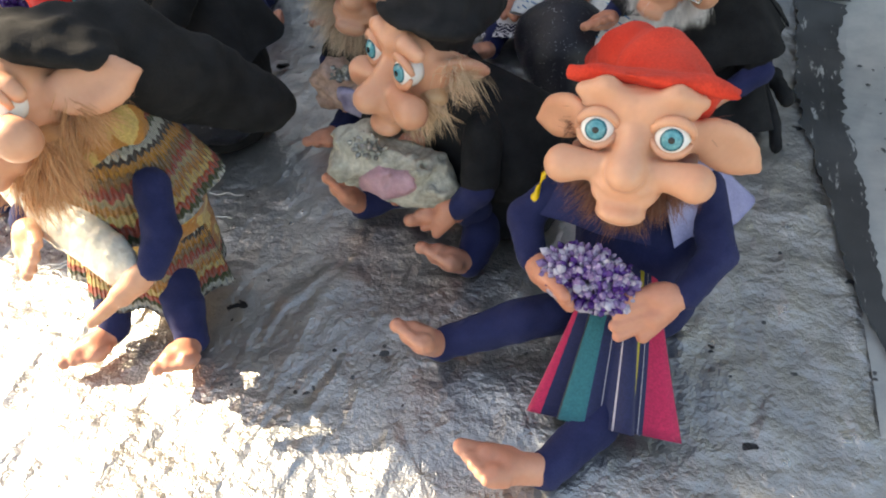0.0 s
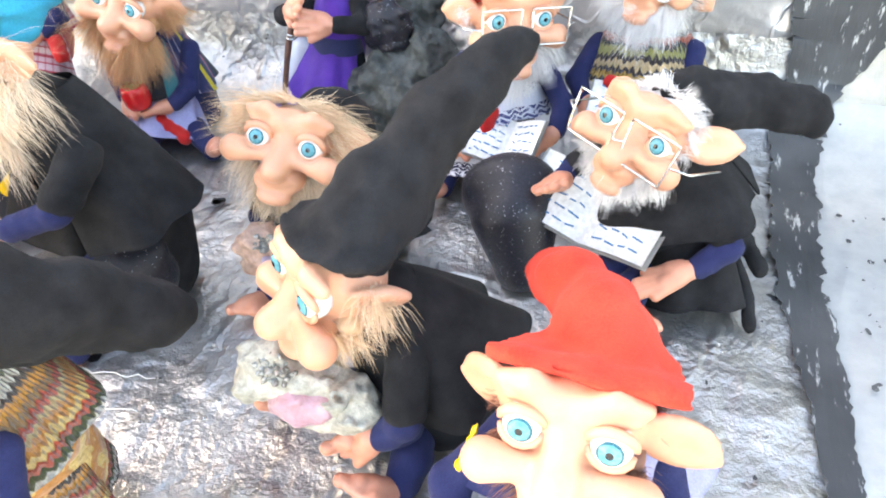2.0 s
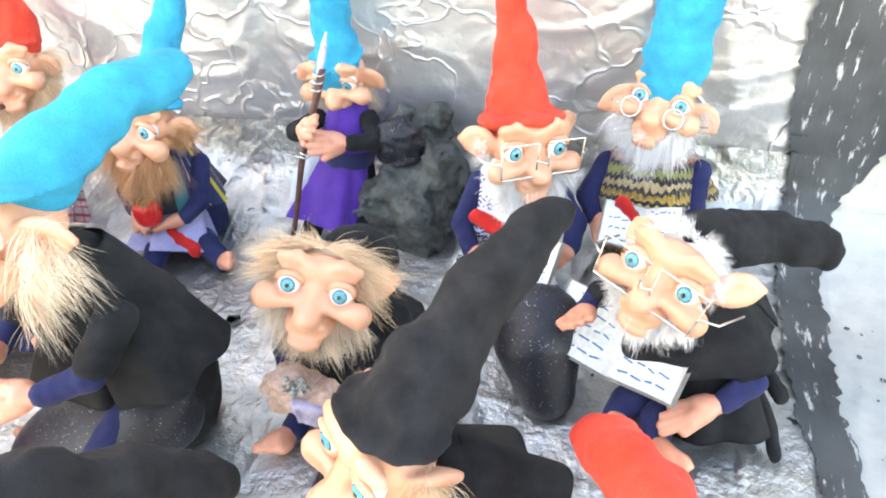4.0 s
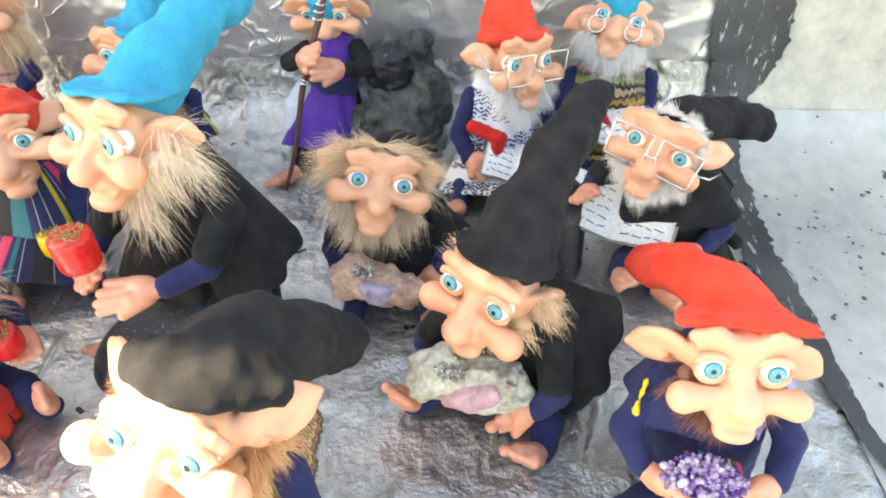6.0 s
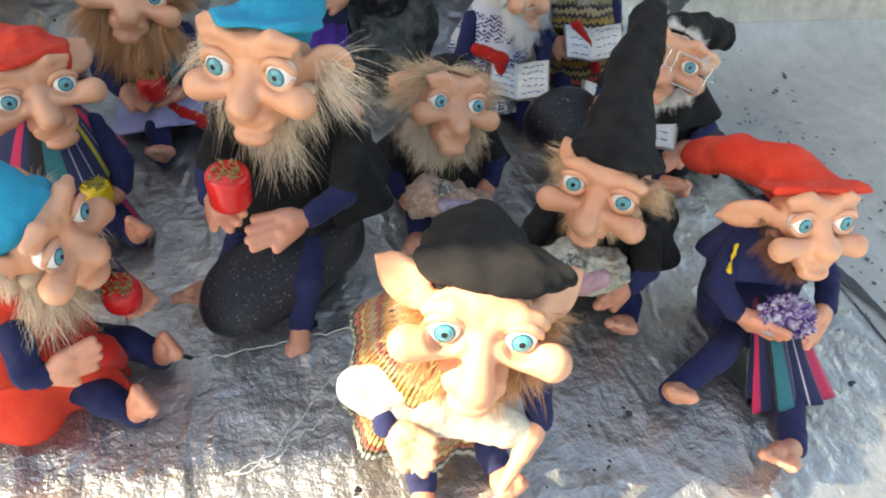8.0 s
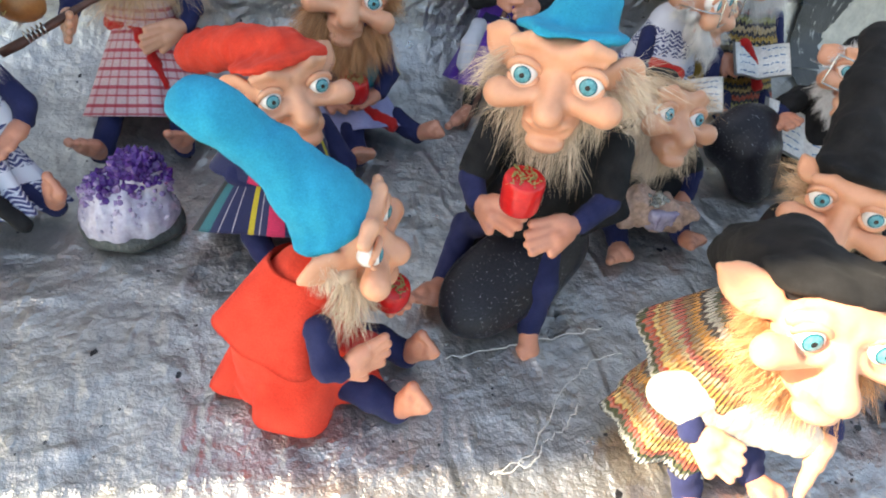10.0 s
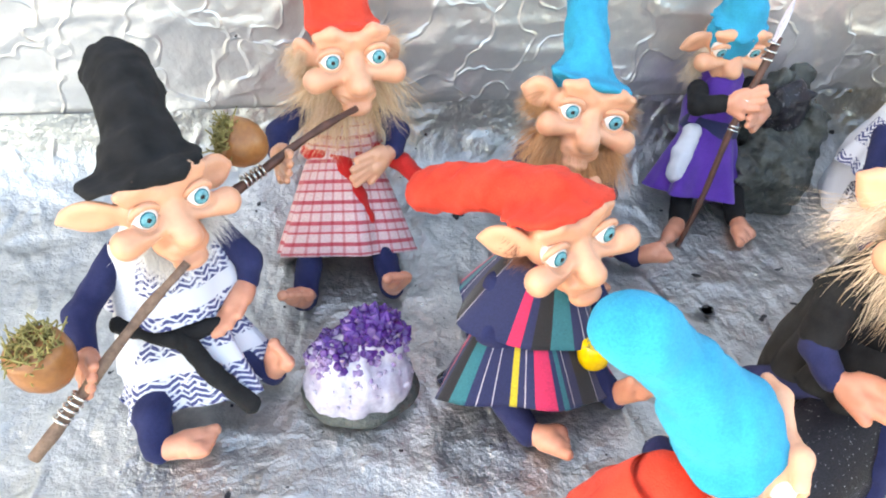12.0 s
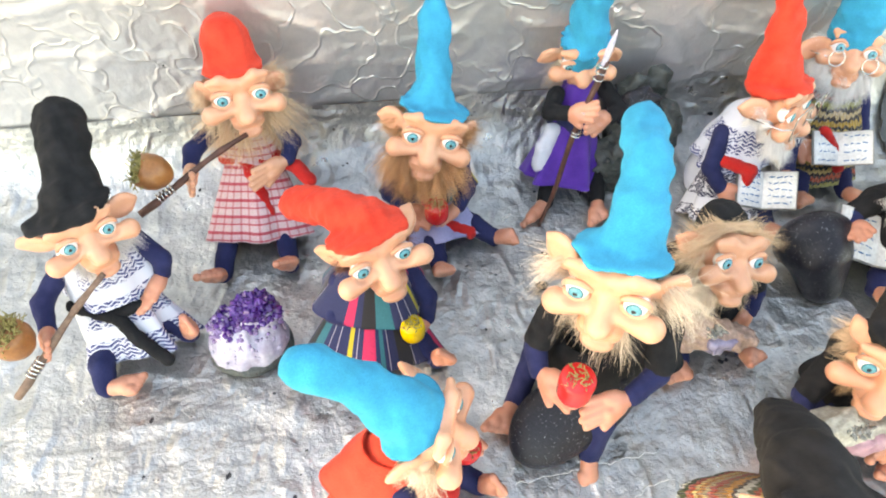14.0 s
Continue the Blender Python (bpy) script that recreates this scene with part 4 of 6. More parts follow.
def cup(label, at, r, h, material, lean=(0, 0, 1), straight=False):
    """A small lacquered drinking gourd with dry herb in it."""
    c, ax = V(*at), unit(lean)
    t = tagged(new("gourd_cup"), label, "cup")
    prof = [(0.0, 0.72), (0.04, 0.82), (0.2, 0.97), (0.5, 1.03), (0.8, 0.98), (0.95, 0.90), (1.0, 0.84), (0.98, 0.74), (0.86, 0.72)]
    if straight:
        prof = [(0.0, 0.84), (0.05, 0.95), (0.15, 1.0), (0.85, 1.02), (0.95, 0.99), (1.0, 0.92), (0.98, 0.80), (0.86, 0.78)]
    v, f = tube([c + ax * h * (z - 0.5) for z, _ in prof], [r * k for _, k in prof], 28)
    Build().add(v, f, material).part("bowl", t)
    b = Build()
    rng = np.random.RandomState(8)
    side = unit(np.cross(ax, V(0.3, 0.9, 0.1)))
    other = np.cross(ax, side)
    b.add(*tube([c + ax * h * 0.36, c + ax * h * 0.44, c + ax * h * 0.47], [r * 0.82, r * 0.80, r * 0.5], 20), HERB)
    for _ in range(70):
        w, q = rng.uniform(0, 6.28), math.sqrt(rng.rand()) * r * 0.7
        p = c + ax * h * 0.46 + (side * math.cos(w) + other * math.sin(w)) * q
        e = p + unit(rng.randn(3) + ax * 0.6) * 0.0045
        b.add(*tube([p, e], [0.0006, 0.0004], 4), HERB)
    tagged(b.part("herb", t, "dry yerba leaves"), kind="stuff")
    return t


def book(label, corner_a, across, up, width, height, seed, lines=7):
    """A small open booklet: card cover, two curved leaves, lines of writing as bars. corner_a: middle of its spine."""
    s, a, u = V(*corner_a), unit(across), unit(up)
    u = unit(u - a * (u @ a))
    n = np.cross(a, u)
    if n[2] < 0:
        n = -n
    t = tagged(new("booklet"), label, "book")

    def leaf(off, k, wd, hg):
        verts, faces, cols = [], [], 8
        for layer in (0, 1):
            for i in range(cols + 1):
                f = i / cols
                p = s + a * k * wd * f + n * (off + 0.006 * math.sin(f * 2.6) * (1 if wd < width * 1.02 else 0.85) + 0.010 * f * f - layer * 0.0009)
                verts += [p - u * hg / 2, p + u * hg / 2]
        one = 2 * (cols + 1)
        for layer in (0, 1):
            for i in range(cols):
                q = layer * one + 2 * i
                faces.append([q, q + 2, q + 3, q + 1])
        for i in range(cols):
            faces += [[2 * i, 2 * i + 2, one + 2 * i + 2, one + 2 * i], [2 * i + 1, one + 2 * i + 1, one + 2 * i + 3, 2 * i + 3]]
        faces += [[2 * cols, 2 * cols + 1, one + 2 * cols + 1, one + 2 * cols]]
        return verts, faces

    for k in (-1, 1):
        Build().add(*leaf(0.0, k, width * 1.06, height * 1.06), COVER).part("cover", t, "grey card cover")
        page = Build().add(*leaf(0.0016, k, width, height), PAPER).part("page", t, "white paper page")
        rng = np.random.RandomState(seed + k)
        for j in range(lines):
            b = Build()
            row = height * (0.36 - 0.72 * j / max(lines - 1, 1))
            x0 = 0.15
            while x0 < 0.80:
                x1 = min(x0 + rng.uniform(0.08, 0.2), 0.85)
                pts = []
                for f in (x0, x1):
                    p = s + a * k * width * f + u * (row + 0.0008 * rng.randn()) + n * (0.0016 + 0.006 * math.sin(f * 2.6) + 0.010 * f * f + 0.0007)
                    pts.append(p)
                b.add(np.array([pts[0] - u * 0.0006, pts[1] - u * 0.0006, pts[1] + u * 0.0006, pts[0] + u * 0.0006]), [[0, 1, 2, 3]], INK)
                x0 = x1 + 0.05
            line = b.part("writing", page, "line of blue writing")
    return t


def glasses(label, eyes, pitch, size=0.62, square=True, drop=-0.12, ahead=0.42):
    """Bent-wire spectacles."""
    el, er = V(*eyes[0]), V(*eyes[1])
    d = np.linalg.norm(er - el)
    ax = unit(er - el)
    yaw = math.atan2(ax[1], ax[0])
    fwd = V(math.sin(yaw), -math.cos(yaw), 0) * math.cos(radians(pitch)) + V(0, 0, math.sin(radians(pitch)))
    up = unit(np.cross(fwd, ax)) * -1
    if up[2] < 0:
        up = -up
    mid = (el + er) / 2 + fwd * d * ahead + up * d * drop
    t = tagged(new("wire_glasses"), label, "glasses")
    for s in (-1, 1):
        c = mid + ax * s * d * 0.52
        if square:
            corners = [(-0.42, -0.38), (0.42, -0.38), (0.46, 0.40), (-0.46, 0.40)]
            ring = [c + ax * x * d * size * 1.25 + up * z * d * size * 1.2 for x, z in corners]
            ring = [p * (1 - f) + q * f for p, q in zip(ring, ring[1:] + ring[:1]) for f in (0, 0.08, 0.92)]
        else:
            ring = [c + d * size * 0.42 * (ax * math.cos(w) + up * math.sin(w)) for w in np.linspace(0, 6.28, 22)[:-1]]
        Build().add(*tube(ring + ring[:2], [0.0008] * (len(ring) + 2), 6), WIRE).part("rim", t)
        end = c + ax * s * d * size * 0.55
        Build().add(*tube([end, end + ax * s * d * 0.25 - fwd * d * 0.2, end + ax * s * d * 0.3 - fwd * d * 1.0], [0.0008] * 3, 6), WIRE).part("temple", t)
    Build().add(*tube([mid - ax * d * 0.14, mid + fwd * 0.004 - up * 0.002, mid + ax * d * 0.14], [0.0008] * 3, 6), WIRE).part("bridge", t)
    return t


def pipe(label, mouth, tip, bowl_at, bowl_way, material):
    """A long stick pipe with a nut-shell bowl full of dry herb, bound with wire."""
    t = tagged(new("stick_pipe"), label, "pipe")
    a, e = V(*mouth), V(*tip)
    pts = [a + (e - a) * f + V(0, 0, 0.003 * math.sin(f * 5)) for f in np.linspace(0, 1, 9)]
    Build().add(*tube(pts, [0.0026 + 0.0012 * f + 0.0005 * math.sin(f * 31) for f in np.linspace(0, 1, 9)], 9), material).part("stem", t)
    c, w = V(*bowl_at), unit(bowl_way)
    prof = [(-1.0, 0.08), (-0.92, 0.35), (-0.7, 0.68), (-0.3, 0.96), (0.1, 1.04), (0.5, 0.98), (0.72, 0.90), (0.70, 0.80), (0.5, 0.78)]
    Build().add(*tube([c + w * 0.0185 * z for z, _ in prof], [0.0165 * k for _, k in prof], 24), NUT).part("bowl", t, "polished brown nut-shell bowl")
    b, rng = Build(), np.random.RandomState(5)
    side = unit(np.cross(w, V(0.3, 0.2, 0.9)))
    other = np.cross(w, side)
    for _ in range(150):
        ang, q = rng.uniform(0, 6.28), math.sqrt(rng.rand()) * 0.0135
        p = c + w * (0.009 + 0.004 * rng.rand()) + (side * math.cos(ang) + other * math.sin(ang)) * q
        m_ = p + unit(w * 0.7 + rng.randn(3) * 0.7) * 0.007
        b.add(*tube([p, m_, m_ + unit(rng.randn(3)) * 0.006], [0.0006, 0.0006, 0.0004], 4), HERB)
    tagged(b.part("herb", t, "tuft of dry moss"), kind="stuff")
    for f in (0.70, 0.73, 0.76, 0.79, 0.82):
        p = a + (e - a) * f
        d = unit(e - a)
        s1 = unit(np.cross(d, V(0, 0, 1)))
        s2 = np.cross(d, s1)
        ring = [p + 0.0046 * (s1 * math.cos(x) + s2 * math.sin(x)) for x in np.linspace(0, 6.28, 13)]
        Build().add(*tube(ring, [0.0009] * 13, 5), WIRE).part("wire_ring", t, "silver wire binding")
    return t


# ---- the gnomes ----
def shawl(top, hem, r0, r1, material, **k):
    return lambda b, at, d: drape(b, top, hem, r0, r1, material, **k)


def both(*fs):
    def run(b, at, d):
        for f in fs:
            f(b, at, d)
    return run


def sash(points, radius, material):
    return lambda b, at, d: b.blob(chain([V(*p) for p in points], [radius] * len(points)), material, cell=0.002, blend=0.003, rough=((0.01, 0.0008),))


def down_drape(*a, shift=0.0, **k):
    def run(b, at, d):
        drape(b, *a, **k)
        turned_uv(b)
        b.uv[-1][:, 1] = b.uv[-1][:, 1] * (1.0 + 6 * shift) + shift
    return run


# A: coral hat, amethyst
A_EYES = ((0.060, 0.113, 0.139), (0.092, 0.111, 0.139))
doll("gnome_doll", "clay gnome in a coral felt hat holding an amethyst cluster", A_EYES, 22, ears=((0.024, 0.150, 0.116), (0.134, 0.130, 0.112)),
     hat=[(0.088, 0.144, 0.150, 0.023), (0.080, 0.166, 0.146, 0.020), (0.066, 0.198, 0.130, 0.0175), (0.049, 0.228, 0.110, 0.015)], hat_material=RED,
     brim=((0.12, 0.55, 0.62), (1.25, 0.75, 0.13), 0.008, -12), hair=(HAIR_BROWN, 0.010, 90, -0.6), beard=(HAIR_BROWN, 0.016, 220, 1.1, 0.1),
     torso=[(0.080, 0.150, 0.098, 0.026), (0.085, 0.145, 0.060, 0.034), (0.085, 0.135, 0.022, 0.036)], robe=NAVY,
     arms=[(LIMB, [(0.050, 0.140, 0.095), (0.026, 0.115, 0.078), (0.034, 0.096, 0.068)], (0.058, 0.070, 0.066), (0, -0.5, 0.8)),
           (LIMB, [(0.112, 0.140, 0.092), (0.122, 0.112, 0.074), (0.110, 0.090, 0.066)], (0.080, 0.070, 0.062), (0, 0.5, 0.8))],
     legs=[([(0.070, 0.115, 0.022), (0.030, 0.085, 0.030), (-0.012, 0.070, 0.014)], (-0.022, 0.050, 0.044), (0.7, -0.6, 0.2)),
           ([(0.090, 0.095, 0.014), (0.078, 0.046, 0.008), (0.060, 0.014, 0.009)], (0.024, -0.004, 0.030), (0.4, -0.9, 0.2))],
     extra=both(down_drape((0.080, 0.116, 0.060), (0.081, 0.047, 0.006), 0.014, 0.0285, STRIPED, flat=0.50, folds=7, depth=0.30, seed=3, shift=0.062),
                shawl((0.080, 0.148, 0.108), (0.085, 0.145, 0.072), 0.022, 0.048, LILAC, flat=0.8, folds=4, depth=0.12, seed=5, arc=(-70, 100)),
                shawl((0.076, 0.148, 0.109), (0.074, 0.138, 0.074), 0.022, 0.047, NAVY, flat=0.85, folds=4, depth=0.10, seed=6, arc=(100, 290)),
                sash([(0.036, 0.128, 0.106), (0.030, 0.118, 0.090), (0.034, 0.108, 0.078)], 0.0016, CUP_YELLOW)), seed=11, size=0.97, face=dict(cheek=0.97, cheek_z=-0.54))
amethyst_cluster((0.065, 0.080, 0.080))

# B: tall black hat, quartz rock
B_EYES = ((-0.075, 0.184, 0.131), (-0.048, 0.159, 0.132))
doll("gnome_doll", "clay gnome in a tall black hat holding a pale rock", B_EYES, 8, ears=((-0.070, 0.222, 0.140), (-0.008, 0.179, 0.124)),
     hat=[(-0.044, 0.192, 0.152, 0.029), (-0.028, 0.226, 0.166, 0.023), (-0.006, 0.262, 0.186, 0.018), (0.024, 0.304, 0.203, 0.011)], hat_material=BLACK,
     brim=((0.05, 0.6, 0.62), (1.0, 0.8, 0.2), 0.010, -8), beard=(HAIR_BLOND, 0.020, 60, 1.3), hair=(HAIR_BLOND, 0.022, 70, -0.5), gaze=(0.15, 0.05),
     torso=[(-0.030, 0.195, 0.095, 0.026), (-0.018, 0.205, 0.055, 0.036), (-0.010, 0.210, 0.020, 0.042)], robe=BLACK,
     arms=[(LIMB, [(-0.072, 0.205, 0.090), (-0.096, 0.190, 0.065), (-0.092, 0.176, 0.050)], (-0.070, 0.156, 0.040), (0, -0.5, 0.8)),
           (LIMB, [(-0.012, 0.172, 0.088), (-0.010, 0.150, 0.062), (-0.022, 0.146, 0.050)], (-0.046, 0.146, 0.042), (0, 0.5, 0.8))],
     legs=[([(-0.050, 0.195, 0.020), (-0.085, 0.190, 0.018), (-0.105, 0.178, 0.010)], (-0.116, 0.162, 0.040), (0.7, -0.6, 0)),
           ([(-0.020, 0.180, 0.020), (-0.012, 0.155, 0.020), (-0.016, 0.140, 0.010)], (-0.034, 0.122, 0.030), (0.8, -0.5, 0)),
           ([(-0.020, 0.180, 0.030), (-0.020, 0.165, 0.034), (-0.022, 0.160, 0.036)], (-0.046, 0.142, 0.048), (0.6, 0.5, 0.6))],
     extra=shawl((-0.034, 0.195, 0.106), (-0.012, 0.205, 0.050), 0.022, 0.056, BLACK, flat=0.9, folds=5, depth=0.1, seed=9, arc=(-80, 200)), seed=22, face=dict(cheek=0.98, cheek_z=-0.52, brow=0.45, nose=1.08, ear=0.24))
held_rock("pale rock with rose quartz held by a gnome", (-0.066, 0.158, 0.066), (0.040, 0.016, 0.025), 31)

# C: shaggy blond hair, quartz rock
C_EYES = ((-0.152, 0.291, 0.131), (-0.119, 0.295, 0.122))
doll("gnome_doll", "shaggy blond-haired clay gnome holding a pink quartz rock", C_EYES, 24, ears=((-0.187, 0.318, 0.138), (-0.090, 0.330, 0.108)),
     hat=[(-0.130, 0.342, 0.128, 0.022), (-0.124, 0.350, 0.118, 0.020), (-0.114, 0.354, 0.104, 0.016)], hat_material=BLACK,
     beard=(HAIR_GREY, 0.028, 220, 0.8), hair=(HAIR_BLOND, 0.028, 200, 0.15, True),
     torso=[(-0.130, 0.330, 0.080, 0.024), (-0.128, 0.335, 0.045, 0.036), (-0.126, 0.335, 0.018, 0.044)], robe=BLACK,
     arms=[(LIMB, [(-0.165, 0.325, 0.075), (-0.182, 0.305, 0.050), (-0.176, 0.292, 0.036)], (-0.160, 0.276, 0.022), (0, -0.5, 0.8)),
           (LIMB, [(-0.098, 0.325, 0.075), (-0.086, 0.305, 0.055), (-0.092, 0.292, 0.040)], (-0.110, 0.278, 0.024), (0, 0.5, 0.8))],
     legs=[([(-0.140, 0.310, 0.018), (-0.160, 0.285, 0.016), (-0.164, 0.262, 0.010)], (-0.172, 0.238, 0.014), (1, -0.2, 0.1)),
           ([(-0.115, 0.310, 0.018), (-0.100, 0.280, 0.016), (-0.098, 0.268, 0.010)], (-0.092, 0.246, 0.020), (1, 0.1, 0.1))],
     extra=shawl((-0.130, 0.330, 0.092), (-0.128, 0.335, 0.030), 0.022, 0.062, BLACK, flat=0.85, folds=5, depth=0.1, seed=12), seed=33, face=dict(cheek=1.05, chin=1.05, cheek_z=-0.32))
held_rock("rough pink quartz rock held by a shaggy gnome", (-0.140, 0.268, 0.046), (0.036, 0.014, 0.026), 41, ROCK_PINK, LAVENDER)

# D: glasses, black hat laid back, booklet
D_EYES = ((0.065, 0.350, 0.133), (0.097, 0.329, 0.127))
doll("gnome_doll", "white-bearded clay gnome with glasses reading a booklet", D_EYES, 20, ears=((0.063, 0.388, 0.139), (0.146, 0.350, 0.118)),
     hat=[(0.102, 0.374, 0.138, 0.022), (0.130, 0.395, 0.130, 0.021), (0.160, 0.407, 0.118, 0.019), (0.192, 0.411, 0.108, 0.016)], hat_material=BLACK,
     beard=(HAIR_WHITE, 0.016, 260, 1.0, 0.35), hair=(HAIR_WHITE, 0.008, 170, 0.7, True), gaze=(-0.05, 0.0),
     torso=[(0.098, 0.365, 0.095, 0.028), (0.108, 0.370, 0.060, 0.036), (0.115, 0.368, 0.024, 0.042)], robe=BLACK,
     arms=[(LIMB, [(0.062, 0.378, 0.085), (0.038, 0.372, 0.075), (0.034, 0.360, 0.074)], (0.030, 0.336, 0.082), (0.8, 0.3, 0.2)),
           (LIMB, [(0.124, 0.354, 0.080), (0.146, 0.330, 0.056), (0.130, 0.318, 0.046)], (0.092, 0.304, 0.034), (0.2, 0.8, 0.3))],
     legs=[([(0.105, 0.345, 0.020), (0.090, 0.315, 0.022), (0.090, 0.300, 0.016)], (0.106, 0.266, 0.030), (0.8, 0.3, 0)),
           ([(0.100, 0.350, 0.020), (0.070, 0.325, 0.024), (0.062, 0.315, 0.018)], (0.066, 0.285, 0.030), (0.9, 0.2, 0))],
     extra=both(shawl((0.100, 0.365, 0.110), (0.110, 0.368, 0.062), 0.022, 0.056, BLACK, flat=0.9, folds=4, depth=0.1, seed=13),
                shawl((0.122, 0.352, 0.055), (0.130, 0.328, 0.006), 0.022, 0.037, BLACK, flat=0.7, folds=5, depth=0.12, seed=15),
                sash([(0.132, 0.360, 0.045), (0.152, 0.352, 0.036), (0.164, 0.332, 0.016), (0.168, 0.312, 0.006)], 0.0045, BLACK),
                sash([(0.134, 0.364, 0.040), (0.160, 0.366, 0.034), (0.172, 0.350, 0.024)], 0.006, BLACK)), seed=44, size=0.84)
glasses("square silver wire glasses on the reading gnome", D_EYES, 20, size=0.75, drop=-0.10)
book("open booklet with blue writing in a gnome's lap", (0.060, 0.346, 0.058), (0.95, -0.35, -0.10), (0.25, 0.75, 0.45), 0.048, 0.050, 3, lines=5)

# E: coral cone hat, glasses, printed robe
E_EYES = ((-0.034, 0.444, 0.150), (-0.004, 0.468, 0.144))
doll("gnome_doll", "clay gnome in a coral cone hat and printed robe", E_EYES, 6, ears=((-0.080, 0.458, 0.152), (0.006, 0.530, 0.140)),
     hat=[(-0.034, 0.482, 0.166, 0.030), (-0.038, 0.490, 0.200, 0.020), (-0.042, 0.500, 0.240, 0.012), (-0.043, 0.506, 0.270, 0.007)], hat_material=RED,
     brim=((0.0, 0.6, 0.55), (1.05, 0.9, 0.22), 0.010, -10), beard=(HAIR_WHITE, 0.024, 300, 0.9, 0.35), hair=(HAIR_WHITE, 0.014, 120, 0.5),
     torso=[(-0.038, 0.490, 0.105, 0.024), (-0.045, 0.490, 0.065, 0.030), (-0.045, 0.490, 0.024, 0.036)], robe=PRINT_WHITE,
     arms=[(LIMB, [(-0.068, 0.478, 0.100), (-0.080, 0.455, 0.070), (-0.070, 0.440, 0.055)], (-0.048, 0.425, 0.046), (0.5, 0.5, 0.6)),
           (LIMB, [(-0.010, 0.495, 0.100), (0.016, 0.470, 0.070), (0.014, 0.455, 0.055)], (0.000, 0.436, 0.046), (0.5, 0.5, 0.6))],
     legs=[([(-0.060, 0.465, 0.020), (-0.075, 0.435, 0.022), (-0.078, 0.420, 0.010)], (-0.085, 0.392, 0.020), (0.9, 0.2, 0)),
           ([(-0.030, 0.465, 0.020), (-0.015, 0.430, 0.020), (-0.010, 0.415, 0.010)], (-0.006, 0.390, 0.022), (0.9, 0.2, 0))],
     extra=both(shawl((-0.042, 0.485, 0.118), (-0.044, 0.480, 0.060), 0.020, 0.044, PRINT_WHITE, flat=0.8, folds=5, depth=0.1, seed=17, arc=(120, 420)),
                shawl((-0.045, 0.475, 0.060), (-0.045, 0.445, 0.008), 0.026, 0.052, PRINT_BLACK, flat=0.7, folds=6, depth=0.12, seed=18),
                sash([(-0.066, 0.455, 0.078), (-0.040, 0.444, 0.072), (-0.046, 0.438, 0.045), (-0.052, 0.432, 0.030)], 0.007, SCARLET)), seed=55, size=0.86)
glasses("square silver wire glasses on the gnome in the coral cone hat", E_EYES, 6, size=0.72, drop=-0.08)
book("open booklet with blue writing held by a robed gnome", (-0.022, 0.434, 0.050), (0.9, -0.25, 0.05), (0.15, 0.75, 0.5), 0.030, 0.040, 9, lines=5)

# F: blue hat, dark knit shawl
F_EYES = ((0.058, 0.530, 0.161), (0.090, 0.519, 0.157))
doll("gnome_doll", "clay gnome in a turquoise hat and striped knit shawl", F_EYES, 26, ears=((0.022, 0.545, 0.140), (0.122, 0.535, 0.126)),
     hat=[(0.080, 0.544, 0.178, 0.029), (0.085, 0.548, 0.205, 0.027), (0.088, 0.549, 0.245, 0.025), (0.089, 0.550, 0.275, 0.022)], hat_material=BLUE,
     beard=(HAIR_WHITE, 0.026, 300, 0.9, 0.35), hair=(HAIR_WHITE, 0.016, 120, 0.3), gaze=(0.1, 0.0),
     torso=[(0.074, 0.535, 0.105, 0.024), (0.074, 0.530, 0.060, 0.030), (0.074, 0.520, 0.024, 0.036)], robe=KNIT_DARK,
     arms=[(LIMB, [(0.036, 0.525, 0.100), (0.022, 0.500, 0.080), (0.030, 0.482, 0.070)], (0.052, 0.464, 0.066), (0.5, 0.5, 0.6)),
           (LIMB, [(0.112, 0.520, 0.100), (0.110, 0.495, 0.076), (0.100, 0.480, 0.068)], (0.078, 0.464, 0.064), (0.5, 0.5, 0.6))],
     legs=[([(0.060, 0.500, 0.020), (0.050, 0.470, 0.024), (0.046, 0.455, 0.012)], (0.040, 0.430, 0.024), (0.9, 0.1, 0)),
           ([(0.090, 0.500, 0.020), (0.100, 0.470, 0.024), (0.102, 0.455, 0.012)], (0.106, 0.430, 0.024), (0.9, 0.1, 0))],
     extra=both(shawl((0.074, 0.533, 0.122), (0.074, 0.522, 0.074), 0.024, 0.056, KNIT_DARK, flat=0.75, folds=4, depth=0.08, seed=19),
                shawl((0.076, 0.505, 0.078), (0.078, 0.478, 0.012), 0.026, 0.042, KNIT_DARK, flat=0.6, folds=4, depth=0.08, seed=20),
                sash([(0.052, 0.478, 0.090), (0.072, 0.468, 0.066), (0.082, 0.462, 0.045)], 0.006, SCARLET)), seed=66, size=0.88)
glasses("round silver wire glasses on the gnome in the knit shawl", F_EYES, 26, size=0.55, square=False, drop=-0.30)
book("small open booklet held by the gnome in a knit shawl", (0.070, 0.466, 0.072), (0.95, -0.2, 0.1), (0.1, 0.7, 0.55), 0.030, 0.036, 15, lines=4)

